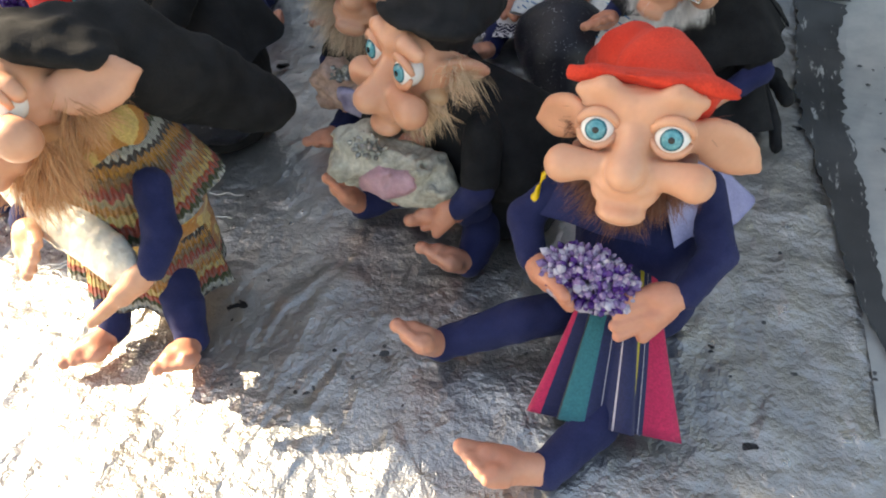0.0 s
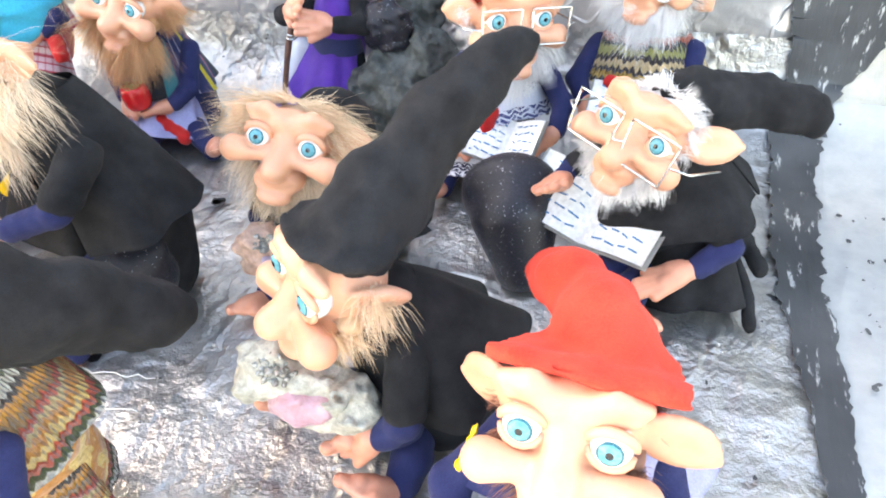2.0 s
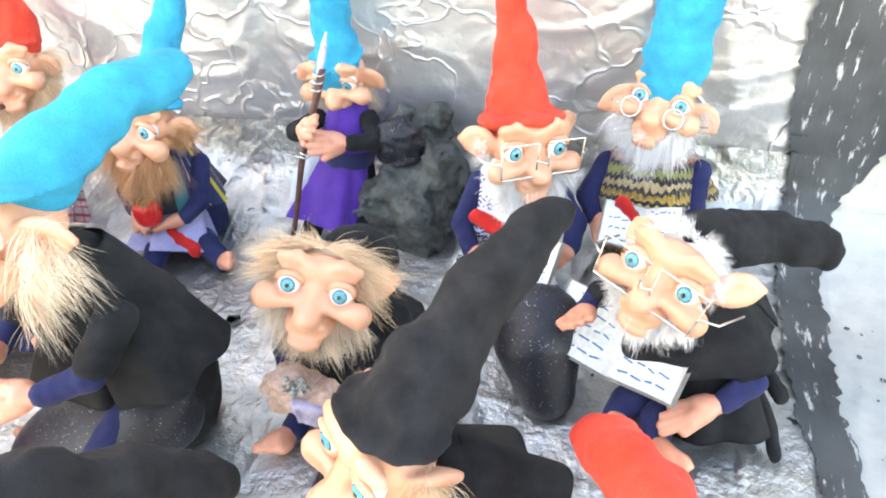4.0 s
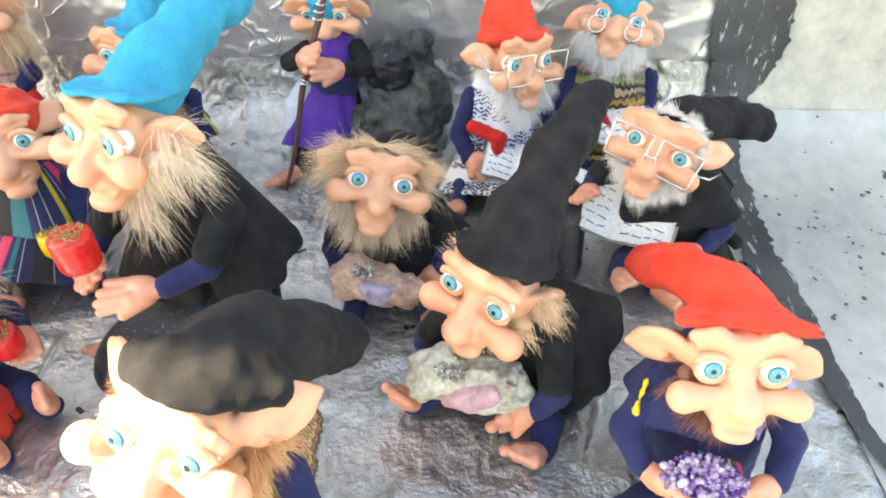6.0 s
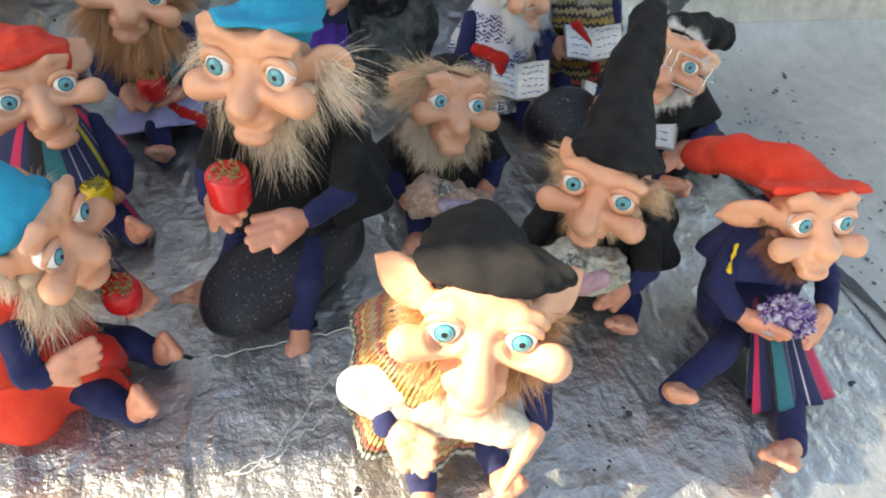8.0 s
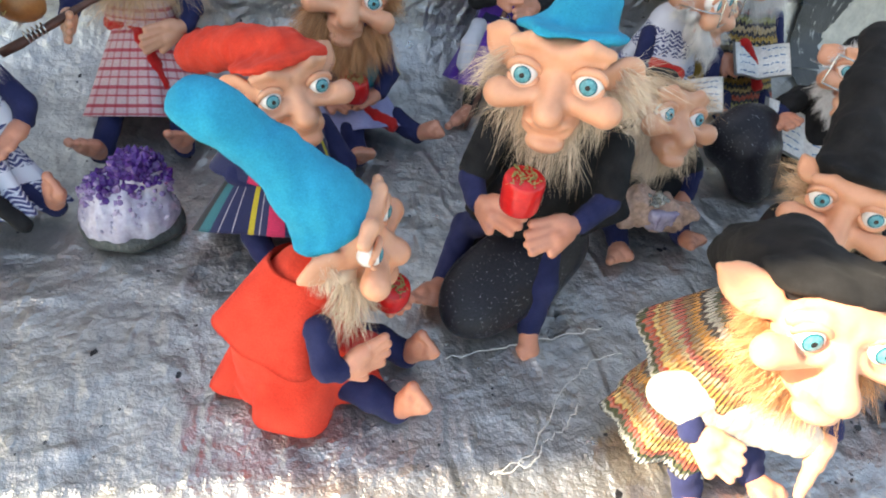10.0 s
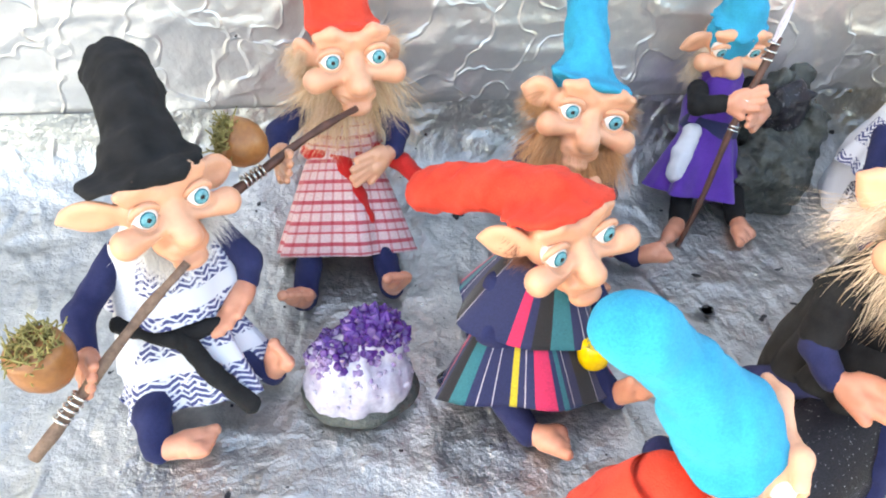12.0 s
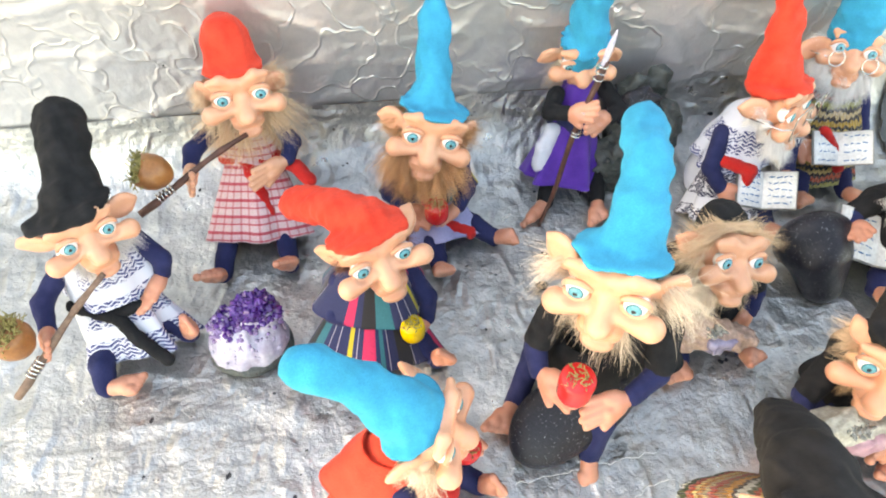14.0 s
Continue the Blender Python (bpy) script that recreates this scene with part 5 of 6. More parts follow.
# G: purple robe, staff
G_EYES = ((-0.232, 0.536, 0.160), (-0.200, 0.534, 0.160))
doll("gnome_doll", "standing clay gnome in a purple robe holding a staff", G_EYES, -18, ears=((-0.262, 0.552, 0.152), (-0.172, 0.550, 0.148)),
     hat=[(-0.214, 0.546, 0.178, 0.024), (-0.214, 0.548, 0.200, 0.020), (-0.215, 0.550, 0.235, 0.018), (-0.216, 0.551, 0.262, 0.016)], hat_material=BLUE,
     brim=((0.0, 0.5, 0.55), (0.95, 0.8, 0.15), 0.008, 0), beard=(HAIR_GREY, 0.028, 150, 0.6),
     torso=[(-0.212, 0.546, 0.125, 0.020), (-0.214, 0.540, 0.090, 0.024), (-0.216, 0.535, 0.070, 0.022)], robe=PURPLE, sleeve=BLACK,
     arms=[(LIMB, [(-0.240, 0.535, 0.120), (-0.252, 0.510, 0.118), (-0.238, 0.495, 0.128)], (-0.214, 0.478, 0.142), (0.2, 0.4, 0.8)),
           (LIMB, [(-0.186, 0.535, 0.122), (-0.174, 0.512, 0.112), (-0.192, 0.495, 0.118)], (-0.222, 0.478, 0.126), (0.2, 0.4, 0.8))],
     legs=[([(-0.230, 0.530, 0.070), (-0.240, 0.505, 0.040), (-0.250, 0.480, 0.010)], (-0.272, 0.452, 0.008), (0.9, 0.3, 0)),
           ([(-0.200, 0.530, 0.070), (-0.190, 0.505, 0.040), (-0.190, 0.475, 0.010)], (-0.196, 0.440, 0.010), (0.9, 0.1, 0))],
     extra=both(shawl((-0.216, 0.530, 0.088), (-0.226, 0.505, 0.024), 0.022, 0.046, PURPLE, flat=0.8, folds=6, depth=0.14, seed=23, arc=(150, 400)),
                shawl((-0.212, 0.540, 0.130), (-0.215, 0.532, 0.088), 0.016, 0.026, PURPLE, flat=0.8, folds=4, depth=0.1, seed=24, arc=(140, 260)),
                shawl((-0.214, 0.532, 0.094), (-0.216, 0.530, 0.080), 0.025, 0.029, STRIPED, flat=0.85, folds=3, depth=0.05, seed=25),
                sash([(-0.244, 0.515, 0.086), (-0.254, 0.505, 0.070), (-0.258, 0.498, 0.052)], 0.009, PRINT_WHITE)), seed=77)
staff = tagged(new("walking_staff"), "dark wooden staff bound with wire and tipped with crystal", "staff")
S0, S1 = V(-0.262, 0.452, 0.002), V(-0.202, 0.506, 0.212)
SF = np.linspace(0, 0.88, 12)
Build().add(*tube([S0 + (S1 - S0) * f + V(0.002 * math.sin(f * 9), 0, 0) for f in SF], [0.0022 + 0.0016 * f + 0.0005 * math.sin(f * 40) for f in SF], 9), WOOD).part("stick", staff)
for f in (0.52, 0.535, 0.62, 0.64, 0.80, 0.83, 0.86):
    p = S0 + (S1 - S0) * f
    Build().add(*tube([p + 0.0048 * V(math.cos(x), math.sin(x), 0.15 * math.sin(2 * x)) for x in np.linspace(0, 6.28, 13)], [0.0009] * 13, 5), WIRE).part("wire_ring", staff, "silver wire binding")
b = Build()
b.add(*tube([S0 + (S1 - S0) * 0.86, S0 + (S1 - S0) * 0.92, S0 + (S1 - S0) * 0.97, S0 + (S1 - S0) * 1.02], [0.0028, 0.0034, 0.0030, 0.0008], 6), AMETHYST_PALE)
b.part("crystal", staff, "clear quartz point", smooth=False)

# I: turquoise hat, ginger beard, red cup
I_EYES = ((-0.402, 0.457, 0.151), (-0.366, 0.453, 0.142))
doll("gnome_doll", "ginger-bearded clay gnome in a turquoise hat with red cup", I_EYES, 8, ears=((-0.434, 0.485, 0.156), (-0.336, 0.482, 0.128)),
     hat=[(-0.382, 0.482, 0.166, 0.025), (-0.376, 0.505, 0.186, 0.019), (-0.373, 0.528, 0.208, 0.016), (-0.371, 0.550, 0.232, 0.013)], hat_material=BLUE,
     brim=((0.0, 0.55, 0.58), (1.0, 0.8, 0.16), 0.008, -8), beard=(HAIR_GINGER, 0.036, 420, 0.9, 0.35), hair=(HAIR_GINGER, 0.022, 220, -0.3),
     torso=[(-0.385, 0.490, 0.095, 0.026), (-0.385, 0.492, 0.060, 0.032), (-0.385, 0.490, 0.022, 0.036)], robe=NAVY,
     arms=[(LIMB, [(-0.418, 0.488, 0.090), (-0.428, 0.462, 0.066), (-0.414, 0.448, 0.054)], (-0.386, 0.434, 0.048), (0.3, 0.7, 0.5)),
           (LIMB, [(-0.352, 0.488, 0.090), (-0.346, 0.462, 0.062), (-0.356, 0.448, 0.052)], (-0.382, 0.432, 0.044), (0.3, -0.7, 0.5))],
     legs=[([(-0.370, 0.470, 0.020), (-0.340, 0.445, 0.022), (-0.318, 0.432, 0.012)], (-0.296, 0.416, 0.030), (0.5, -0.8, 0)),
           ([(-0.395, 0.465, 0.020), (-0.385, 0.425, 0.022), (-0.382, 0.400, 0.010)], (-0.378, 0.374, 0.036), (1, 0, 0))],
     extra=both(down_drape((-0.385, 0.490, 0.112), (-0.386, 0.485, 0.052), 0.020, 0.050, STRIPED, flat=0.8, folds=5, depth=0.1, seed=27),
                shawl((-0.385, 0.475, 0.050), (-0.380, 0.440, 0.010), 0.028, 0.048, LILAC, flat=0.6, folds=6, depth=0.12, seed=28),
                sash([(-0.400, 0.455, 0.050), (-0.372, 0.440, 0.036), (-0.345, 0.432, 0.024)], 0.007, SCARLET)), seed=88)
cup("round red lacquered gourd cup in a gnome's palm", (-0.382, 0.430, 0.066), 0.0125, 0.022, CUP_RED)

# J: plaid dress, pipe
J_EYES = ((-0.579, 0.503, 0.172), (-0.544, 0.511, 0.172))
doll("gnome_doll", "clay gnome in a coral hat and plaid dress smoking a pipe", J_EYES, 6, ears=((-0.606, 0.520, 0.168), (-0.522, 0.536, 0.156)),
     hat=[(-0.566, 0.532, 0.190, 0.026), (-0.569, 0.543, 0.202, 0.025), (-0.571, 0.550, 0.214, 0.024)], hat_material=RED,
     brim=((0.0, 0.6, 0.55), (0.9, 0.75, 0.2), 0.008, -8), beard=(HAIR_BLOND, 0.048, 330, 0.8), hair=(HAIR_BLOND, 0.020, 240, 0.1),
     torso=[(-0.568, 0.535, 0.118, 0.020), (-0.570, 0.530, 0.085, 0.024), (-0.570, 0.522, 0.060, 0.022)], robe=PLAID,
     arms=[(SKIN, [(-0.594, 0.520, 0.126), (-0.620, 0.492, 0.118), (-0.622, 0.476, 0.112)], (-0.614, 0.440, 0.120), (0.2, 0.4, 0.9)),
           (SKIN, [(-0.544, 0.530, 0.126), (-0.524, 0.510, 0.104), (-0.530, 0.494, 0.096)], (-0.566, 0.466, 0.094), (0.1, 0.4, 0.9))],
     legs=[([(-0.582, 0.515, 0.050), (-0.600, 0.470, 0.034), (-0.610, 0.415, 0.012)], (-0.616, 0.390, 0.044), (1, 0, 0)),
           ([(-0.558, 0.515, 0.050), (-0.545, 0.465, 0.034), (-0.540, 0.420, 0.012)], (-0.538, 0.398, 0.046), (1, 0.2, 0))],
     extra=both(shawl((-0.569, 0.532, 0.136), (-0.569, 0.526, 0.084), 0.020, 0.036, PLAID, flat=0.85, folds=4, depth=0.08, seed=29),
                shawl((-0.569, 0.522, 0.090), (-0.572, 0.466, 0.014), 0.023, 0.056, PLAID, flat=0.75, folds=6, depth=0.10, seed=30),
                sash([(-0.596, 0.512, 0.088), (-0.572, 0.498, 0.084), (-0.545, 0.508, 0.088), (-0.522, 0.492, 0.084), (-0.510, 0.480, 0.076)], 0.0075, SCARLET),
                sash([(-0.570, 0.494, 0.084), (-0.562, 0.474, 0.066), (-0.556, 0.462, 0.050)], 0.008, SCARLET)), seed=99)
pipe("long stick pipe with nut bowl at the plaid gnome's mouth", (-0.561, 0.486, 0.140), (-0.664, 0.422, 0.110), (-0.644, 0.442, 0.1415), (-0.75, -0.1, 0.45), WOOD)

# K: black hat, printed robe, pipe
K_EYES = ((-0.695, 0.350, 0.155), (-0.668, 0.369, 0.155))
doll("gnome_doll", "clay gnome in a tall black hat and white printed robe", K_EYES, 12, ears=((-0.748, 0.368, 0.140), (-0.648, 0.404, 0.152)),
     hat=[(-0.694, 0.390, 0.168, 0.026), (-0.703, 0.420, 0.176, 0.0215), (-0.713, 0.455, 0.176, 0.0225), (-0.721, 0.492, 0.174, 0.025)], hat_material=BLACK,
     brim=((0.0, 0.66, 0.56), (1.25, 0.95, 0.20), 0.010, -6), beard=(HAIR_WHITE, 0.022, 150, 0.7),
     torso=[(-0.695, 0.385, 0.110, 0.022), (-0.695, 0.380, 0.070, 0.030), (-0.695, 0.372, 0.022, 0.036)], robe=PRINT_WHITE,
     arms=[(LIMB, [(-0.722, 0.372, 0.108), (-0.744, 0.345, 0.086), (-0.740, 0.325, 0.074)], (-0.730, 0.296, 0.082), (0.3, 0.3, 0.9)),
           (LIMB, [(-0.664, 0.392, 0.110), (-0.645, 0.382, 0.088), (-0.646, 0.374, 0.078)], (-0.662, 0.344, 0.064), (0.7, 0.3, 0.4))],
     legs=[([(-0.680, 0.365, 0.022), (-0.655, 0.352, 0.026), (-0.636, 0.345, 0.014)], (-0.626, 0.334, 0.048), (0.6, -0.7, 0)),
           ([(-0.705, 0.350, 0.022), (-0.712, 0.315, 0.022), (-0.708, 0.296, 0.010)], (-0.670, 0.292, 0.018), (0.2, -0.9, 0.2))],
     extra=both(shawl((-0.694, 0.384, 0.126), (-0.694, 0.378, 0.070), 0.022, 0.042, PRINT_WHITE, flat=0.9, folds=4, depth=0.1, seed=33),
                shawl((-0.694, 0.372, 0.072), (-0.684, 0.338, 0.010), 0.026, 0.050, PRINT_WHITE, flat=0.55, folds=5, depth=0.22, seed=34),
                shawl((-0.712, 0.372, 0.120), (-0.716, 0.350, 0.020), 0.012, 0.020, CREAM_CLOTH, flat=0.8, folds=4, depth=0.15, seed=35, arc=(170, 330)),
                sash([(-0.726, 0.350, 0.070), (-0.694, 0.340, 0.064), (-0.664, 0.352, 0.062)], 0.006, BLACK),
                sash([(-0.690, 0.342, 0.064), (-0.672, 0.325, 0.045), (-0.650, 0.312, 0.024)], 0.0065, BLACK)), seed=101, face=dict(cheek=1.1, cheek_z=-0.30))
pipe("rough stick pipe with nut bowl at the black-hatted gnome's mouth", (-0.675, 0.340, 0.127), (-0.764, 0.274, 0.052), (-0.750, 0.299, 0.100), (-0.15, 0.0, 1.0), BARK)

# L: coral hat, striped poncho, yellow cup
L_EYES = ((-0.460, 0.317, 0.132), (-0.424, 0.330, 0.137))
doll("gnome_doll", "clay gnome in a coral hat and striped poncho with yellow cup", L_EYES, 12, ears=((-0.500, 0.350, 0.122), (-0.412, 0.374, 0.148)),
     hat=[(-0.440, 0.350, 0.152, 0.025), (-0.464, 0.370, 0.147, 0.020), (-0.494, 0.396, 0.128, 0.018), (-0.524, 0.422, 0.106, 0.0175)], hat_material=RED,
     brim=((0.0, 0.6, 0.60), (1.1, 0.85, 0.18), 0.010, -8), hair=(HAIR_BROWN, 0.012, 90, 0.0), gaze=(0.05, 0.0),
     torso=[(-0.450, 0.350, 0.090, 0.026), (-0.455, 0.350, 0.055, 0.034), (-0.455, 0.345, 0.020, 0.040)], robe=NAVY,
     arms=[(LIMB, [(-0.482, 0.342, 0.085), (-0.490, 0.322, 0.060), (-0.474, 0.316, 0.050)], (-0.438, 0.306, 0.040), (0.1, 0.6, 0.7)),
           (LIMB, [(-0.420, 0.350, 0.085), (-0.402, 0.330, 0.060), (-0.404, 0.318, 0.044)], (-0.424, 0.296, 0.034), (0.6, 0.5, 0.2))],
     legs=[([(-0.470, 0.325, 0.020), (-0.478, 0.292, 0.018), (-0.470, 0.272, 0.010)], (-0.444, 0.256, 0.016), (0.5, 0.8, 0)),
           ([(-0.435, 0.325, 0.020), (-0.412, 0.302, 0.022), (-0.398, 0.290, 0.012)], (-0.388, 0.276, 0.040), (0.8, -0.5, 0))],
     extra=both(down_drape((-0.450, 0.348, 0.106), (-0.454, 0.345, 0.056), 0.022, 0.054, STRIPED, flat=0.85, folds=4, depth=0.08, seed=37),
                down_drape((-0.455, 0.340, 0.050), (-0.460, 0.306, 0.008), 0.034, 0.066, STRIPED, flat=0.7, folds=5, depth=0.1, seed=38)), seed=112, size=0.86, face=dict(cheek=1.12, cheek_z=-0.30))
cup("small yellow lacquered gourd cup in a gnome's palm", (-0.419, 0.301, 0.052), 0.0115, 0.021, CUP_YELLOW)

# N: turquoise hat, coral cloak, red cup
N_EYES = ((-0.410, 0.150, 0.138), (-0.400, 0.184, 0.140))
doll("gnome_doll", "clay gnome in a turquoise hat and coral felt cloak", N_EYES, 4, ears=((-0.452, 0.134, 0.134), (-0.436, 0.216, 0.150)),
     hat=[(-0.430, 0.172, 0.160, 0.027), (-0.448, 0.178, 0.180, 0.0180), (-0.474, 0.181, 0.202, 0.0148), (-0.501, 0.184, 0.222, 0.0140)], hat_material=BLUE,
     brim=((0.0, 0.75, 0.35), (1.0, 0.75, 0.35), 0.010, -20), beard=(HAIR_GREY, 0.040, 200, 0.6), hair=(HAIR_GREY, 0.014, 120, 0.5),
     torso=[(-0.445, 0.170, 0.095, 0.026), (-0.455, 0.168, 0.055, 0.036), (-0.455, 0.165, 0.020, 0.042)], robe=RED,
     arms=[(LIMB, [(-0.440, 0.138, 0.088), (-0.436, 0.122, 0.070), (-0.428, 0.120, 0.068)], (-0.398, 0.130, 0.072), (0.1, 0.3, 0.9)),
           (LIMB, [(-0.430, 0.200, 0.088), (-0.402, 0.206, 0.066), (-0.394, 0.200, 0.058)], (-0.378, 0.176, 0.052), (0.8, 0.4, 0.2))],
     legs=[([(-0.430, 0.150, 0.020), (-0.405, 0.130, 0.020), (-0.388, 0.122, 0.010)], (-0.374, 0.110, 0.044), (0.6, -0.7, 0)),
           ([(-0.430, 0.185, 0.020), (-0.395, 0.175, 0.020), (-0.374, 0.166, 0.010)], (-0.360, 0.152, 0.042), (0.6, -0.7, 0))],
     extra=both(shawl((-0.445, 0.170, 0.112), (-0.456, 0.165, 0.056), 0.022, 0.044, RED, flat=0.9, folds=4, depth=0.10, seed=41),
                shawl((-0.450, 0.165, 0.066), (-0.450, 0.156, 0.006), 0.034, 0.050, RED, flat=0.85, folds=4, depth=0.18, seed=42),
                sash([(-0.420, 0.150, 0.060), (-0.405, 0.155, 0.040), (-0.404, 0.160, 0.022)], 0.010, SCARLET)), seed=123)
cup("red lacquered gourd cup held by the gnome in a coral cloak", (-0.388, 0.176, 0.070), 0.0125, 0.022, CUP_RED, lean=(0.1, -0.2, 1))

# O: tall gnome, turquoise hat, long beard, red cup
O_EYES = ((-0.306, 0.229, 0.208), (-0.272, 0.208, 0.212))
doll("gnome_doll", "tall bearded clay gnome in a turquoise hat with red cup", O_EYES, 8, ears=((-0.320, 0.275, 0.214), (-0.226, 0.222, 0.206)),
     hat=[(-0.269, 0.247, 0.237, 0.025), (-0.256, 0.270, 0.247, 0.0200), (-0.243, 0.308, 0.252, 0.0180), (-0.233, 0.350, 0.250, 0.0175)], hat_material=BLUE,
     brim=((0.05, 0.62, 0.64), (0.98, 0.80, 0.12), 0.010, -8), beard=(HAIR_GREY, 0.042, 64, 0.6), hair=(HAIR_GREY, 0.038, 70, -0.25),
     torso=[(-0.268, 0.248, 0.160, 0.026), (-0.262, 0.258, 0.110, 0.036), (-0.262, 0.260, 0.060, 0.040), (-0.262, 0.255, 0.030, 0.042)], robe=BLACK,
     arms=[(LIMB, [(-0.308, 0.252, 0.150), (-0.326, 0.232, 0.122), (-0.326, 0.214, 0.116)], (-0.306, 0.180, 0.126), (0.5, 0.5, 0.5)),
           (LIMB, [(-0.228, 0.222, 0.150), (-0.238, 0.196, 0.126), (-0.262, 0.182, 0.120)], (-0.302, 0.172, 0.118), (0.1, 0.7, 0.5))],
     legs=[([(-0.285, 0.235, 0.080), (-0.309, 0.27, 0.037), (-0.331, 0.239, 0.004)], (-0.357, 0.205, 0.019), (0.7, -0.6, 0)),
           ([(-0.258, 0.222, 0.060), (-0.266, 0.196, 0.044), (-0.274, 0.181, 0.008)], (-0.281, 0.149, -0.011), (0.95, 0.2, 0))],
     extra=both(shawl((-0.276, 0.232, 0.120), (-0.284, 0.226, 0.080), 0.028, 0.038, BLACK, flat=0.6, folds=5, depth=0.1, seed=48),
                shawl((-0.268, 0.248, 0.178), (-0.252, 0.250, 0.082), 0.024, 0.060, BLACK, flat=0.8, folds=5, depth=0.08, seed=44, arc=(-80, 190))),
     seed=134, size=0.88)
cup("red lacquered gourd cup on the tall gnome's palm", (-0.310, 0.182, 0.150), 0.0130, 0.0245, CUP_RED, straight=True)

# P: knit poncho, black hat, selenite
P_EYES = ((-0.2115, 0.039, 0.177), (-0.1765, 0.028, 0.176))
doll("gnome_doll", "sunlit clay gnome in a black hat and striped knit poncho", P_EYES, 18, ears=((-0.238, 0.088, 0.180), (-0.130, 0.063, 0.178)),
     hat=[(-0.190, 0.070, 0.180, 0.029), (-0.178, 0.096, 0.166, 0.030), (-0.162, 0.128, 0.132, 0.025), (-0.143, 0.168, 0.094, 0.019)], hat_material=BLACK,
     brim=((0.08, 0.75, 0.62), (1.22, 0.80, 0.30), 0.012, -6),
     beard=(HAIR_GINGER, 0.026, 260, 1.1), hair=(HAIR_GINGER, 0.018, 170, 0.2),
     torso=[(-0.188, 0.075, 0.135, 0.026), (-0.192, 0.080, 0.090, 0.034), (-0.196, 0.082, 0.045, 0.034)], robe=KNIT,
     arms=[(SKIN, [(-0.222, 0.068, 0.110), (-0.236, 0.052, 0.096), (-0.236, 0.040, 0.088)], (-0.214, 0.018, 0.082), (0.3, 0.5, 0.7)),
           (SKIN, [(-0.158, 0.062, 0.110), (-0.146, 0.044, 0.094), (-0.146, 0.030, 0.084)], (-0.170, 0.008, 0.066), (0.5, 0.6, 0.4))],
     legs=[([(-0.206, 0.070, 0.040), (-0.212, 0.048, 0.030), (-0.210, 0.034, 0.012)], (-0.216, 0.006, 0.010), (0.95, 0.1, 0.1)),
           ([(-0.176, 0.064, 0.040), (-0.164, 0.050, 0.026), (-0.158, 0.040, 0.010)], (-0.152, 0.014, 0.016), (0.95, 0.1, 0.1))],
     extra=both(shawl((-0.190, 0.076, 0.150), (-0.200, 0.082, 0.092), 0.024, 0.054, KNIT, flat=0.85, folds=4, depth=0.07, seed=46),
                shawl((-0.196, 0.080, 0.088), (-0.206, 0.078, 0.026), 0.034, 0.048, KNIT, flat=0.85, folds=7, depth=0.09, seed=47)), seed=145, face=dict(cheek=1.1, cheek_z=-0.26, nose=1.15, brow=0.0))
SA, SB = V(-0.255, 0.060, 0.106), V(-0.153, 0.024, 0.080)
sel = tagged(new("selenite_slab"), "translucent white selenite slab held by the sunlit gnome", "crystal")
sel_way = unit(SB - SA)
sel_face = unit(V(-0.2, -0.75, 0.65) - sel_way * (V(-0.2, -0.75, 0.65) @ sel_way))
SEL_TURN = np.stack([sel_way, np.cross(sel_face, sel_way), sel_face], 1)
rock([ell(SA * 0.55 + SB * 0.45, (0.040, 0.0175, 0.007), SEL_TURN), ell(SA * 0.80 + SB * 0.20, (0.024, 0.0165, 0.007), SEL_TURN), ell(SA * 0.2 + SB * 0.8, (0.026, 0.0125, 0.006), SEL_TURN),
      ell(SA * 0.97 + SB * 0.03, (0.009, 0.009, 0.007), SEL_TURN)], SELENITE, 61, cell=0.0018, rough=((0.03, 0.0010), (0.009, 0.0005))).part("slab", sel)

# ---- geodes ----
big = tagged(new("dark_geode"), "large dark grey geode with a black crystal hollow", "geode")
rock([ell((-0.150, 0.510, 0.035), (0.050, 0.030, 0.048)), cap((-0.150, 0.525, 0.070), (-0.152, 0.540, 0.120), 0.030, 0.016), ell((-0.120, 0.525, 0.060), (0.030, 0.024, 0.050)), cap((-0.130, 0.540, 0.090), (-0.122, 0.548, 0.122), 0.018, 0.010)], ROCK_DARK, 71,
     cell=0.0022, rough=((0.045, 0.006), (0.020, 0.004), (0.009, 0.0016)), floor_at=0.002).part("shell", big)
rock([ell((-0.152, 0.516, 0.108), (0.025, 0.012, 0.027))], DRUSE, 72, rough=((0.02, 0.003), (0.006, 0.0014))).part("hollow", big, "black crystal-lined hollow")
slab = tagged(new("black_geode"), "upright polished black geode with a sparkling face", "geode")
rock([ell((0.000, 0.360, 0.052), (0.041, 0.024, 0.036)), cap((0.002, 0.348, 0.045), (0.012, 0.332, 0.014), 0.032, 0.022)], DRUSE, 73, rough=((0.06, 0.0015),), floor_at=0.002).part("shell", slab)
seat_stone = tagged(new("black_geode"), "rounded black sparkling geode under the tall gnome", "geode")
along = unit(V(0.100, 0.055, 0.039))
face_way = unit(V(-0.10, -0.60, 0.75) - along * (V(-0.10, -0.60, 0.75) @ along))
PLATE = np.stack([along, np.cross(face_way, along), face_way], 1)
rock([ell((-0.282, 0.214, 0.042), (0.073, 0.036, 0.021), PLATE), ell((-0.252, 0.234, 0.044), (0.036, 0.028, 0.034))], DRUSE, 74, rough=((0.06, 0.002),), floor_at=0.002).part("shell", seat_stone)
ame = tagged(new("amethyst_geode"), "purple and white amethyst geode on a dark base", "geode")
MC = V(-0.578, 0.325, 0.0)
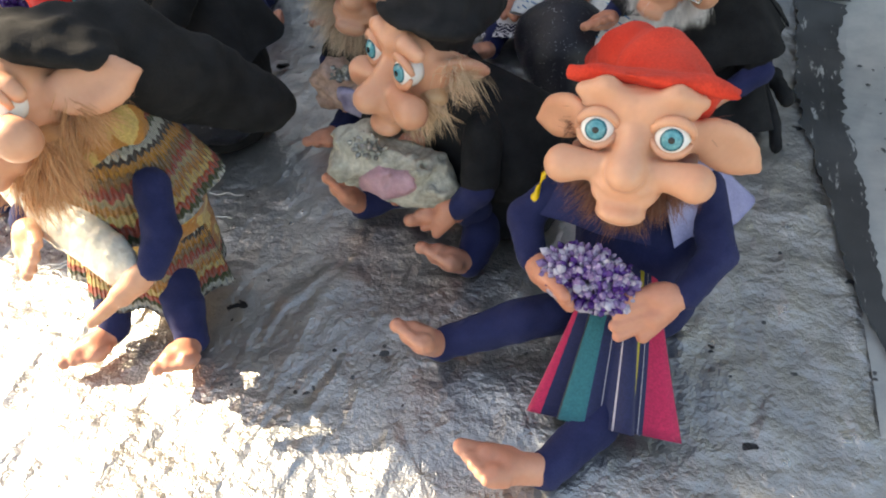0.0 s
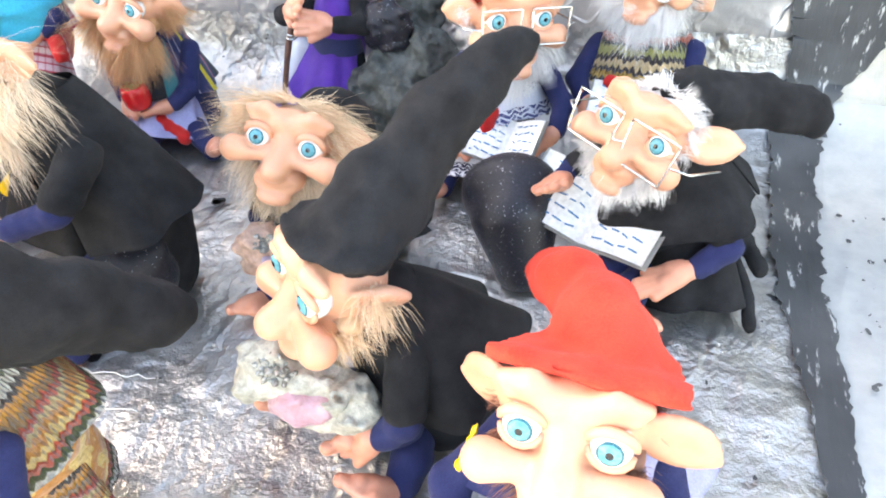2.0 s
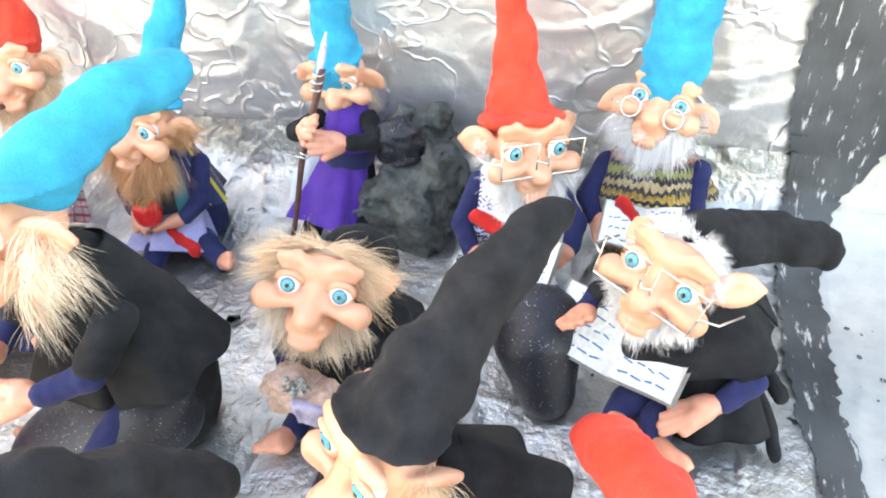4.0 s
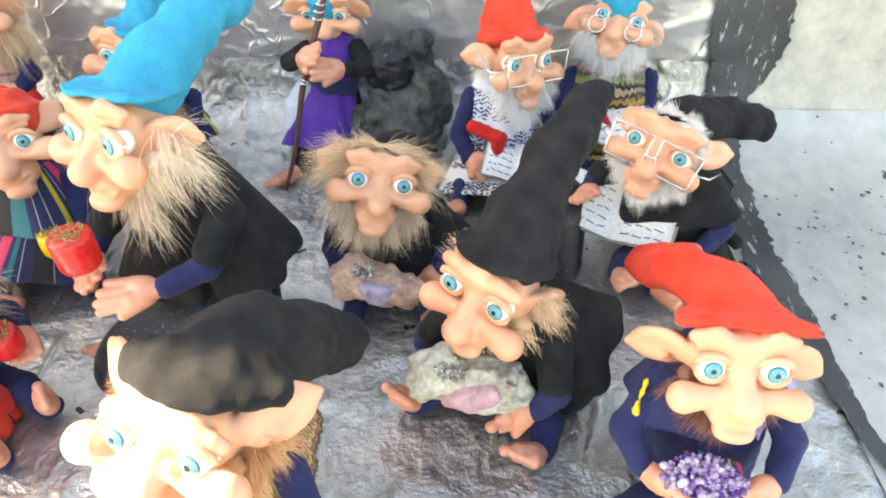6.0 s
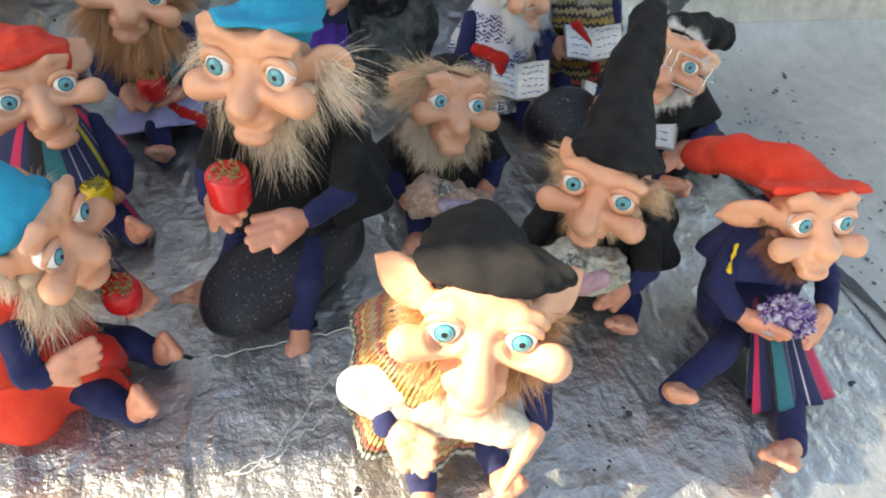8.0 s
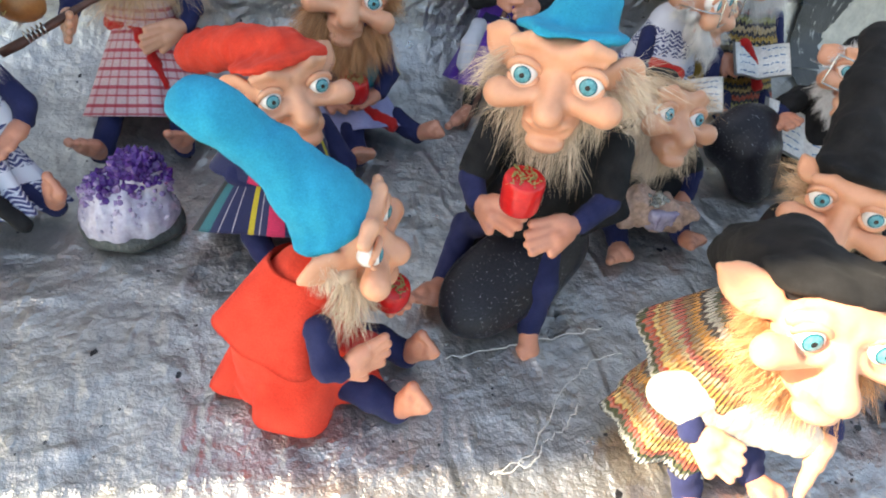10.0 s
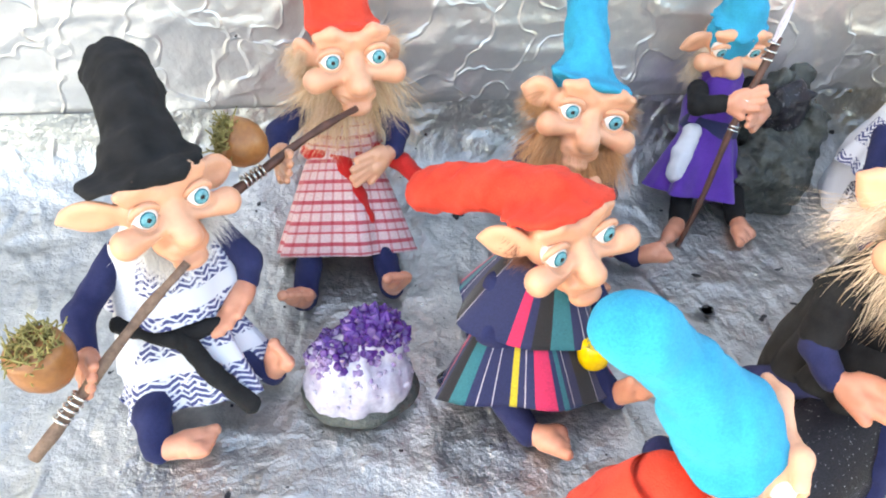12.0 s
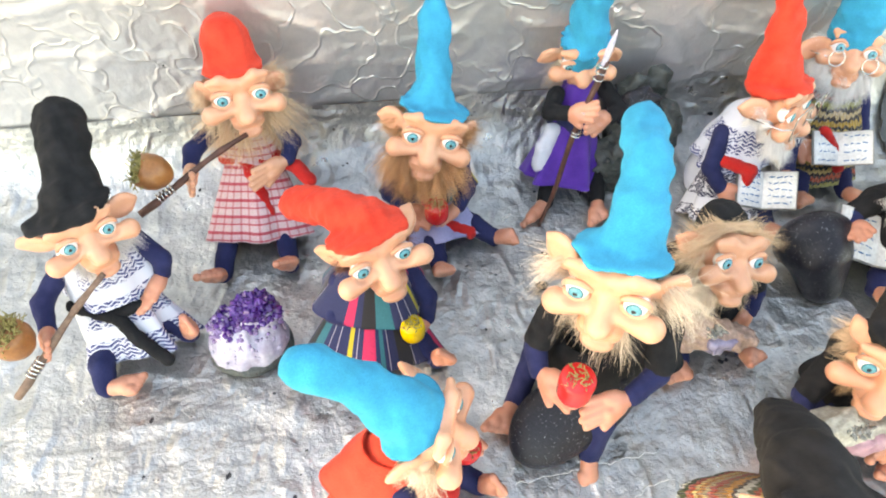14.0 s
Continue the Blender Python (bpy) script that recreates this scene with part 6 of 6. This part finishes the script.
rock([ell(MC + V(0.002, 0.003, 0.008), (0.041, 0.034, 0.013))], ROCK_DARK, 75, rough=((0.03, 0.001),), floor_at=0.002).part("base", ame, "dark stone base")
HUMPS = [(MC + V(0.001, 0.004, 0.014), V(0.039, 0.031, 0.028)), (MC + V(0.012, 0.016, 0.040), V(0.022, 0.018, 0.026)), (MC + V(-0.010, 0.010, 0.032), V(0.024, 0.020, 0.018))]
rock([ell(c, r) for c, r in HUMPS], AMETHYST_PALE, 76, rough=((0.02, 0.0016), (0.006, 0.0010)), floor_at=0.004).part("body", ame, "milky white quartz body")
rng = np.random.RandomState(77)
crusts = {m: Build() for m in (AMETHYST_DEEP, AMETHYST, LAVENDER, AMETHYST_PALE)}
for k in range(1500):
    c, r = HUMPS[k % 3]
    d = unit(rng.randn(3))
    p = c + r * d
    if p[2] < 0.020 or any(np.linalg.norm((p - c2) / r2) < 0.97 for c2, r2 in HUMPS):
        continue
    h = p[2] + rng.normal(0, 0.004) + 0.25 * (p[1] - MC[1])
    mat = AMETHYST_DEEP if h > 0.047 else AMETHYST if h > 0.036 else LAVENDER if h > 0.030 else AMETHYST_PALE
    if mat is AMETHYST_PALE and rng.rand() < 0.45:
        continue
    way = unit(d / r * 0.03 + 0.35 * rng.randn(3))
    facet_points(crusts[mat], p - way * 0.002, (0.0005, 0.0005), 1, 0.0036 + 0.0045 * max(0.0, min(1.0, (h - 0.028) / 0.03)), mat, k, normal=way, thick=0.42)
for mat, b in crusts.items():
    tagged(b.part("crystal_crust", ame, smooth=False), kind="stuff")

# thin pale scratches across the sheet
for k, path in enumerate(([(-0.345, 0.165), (-0.300, 0.170), (-0.255, 0.175), (-0.200, 0.180)], [(-0.335, 0.072), (-0.300, 0.082), (-0.262, 0.128), (-0.228, 0.150), (-0.200, 0.154)],
                          [(-0.330, 0.070), (-0.302, 0.074), (-0.288, 0.088), (-0.272, 0.096), (-0.252, 0.116)])):
    rng = np.random.RandomState(k)
    line = [V(*p, 0.0014) * (1 - f) + V(*q, 0.0014) * f + V(*rng.normal(0, 0.0011, 2), 0) for p, q in zip(path, path[1:]) for f in np.linspace(0, 1, 9)[:-1]]
    v, f = tube(line, [0.00045] * len(line), 5)
    Build().add(v, f, PAPER).thing("pale_thread", "thin pale thread lying on the silver sheet", "thread")
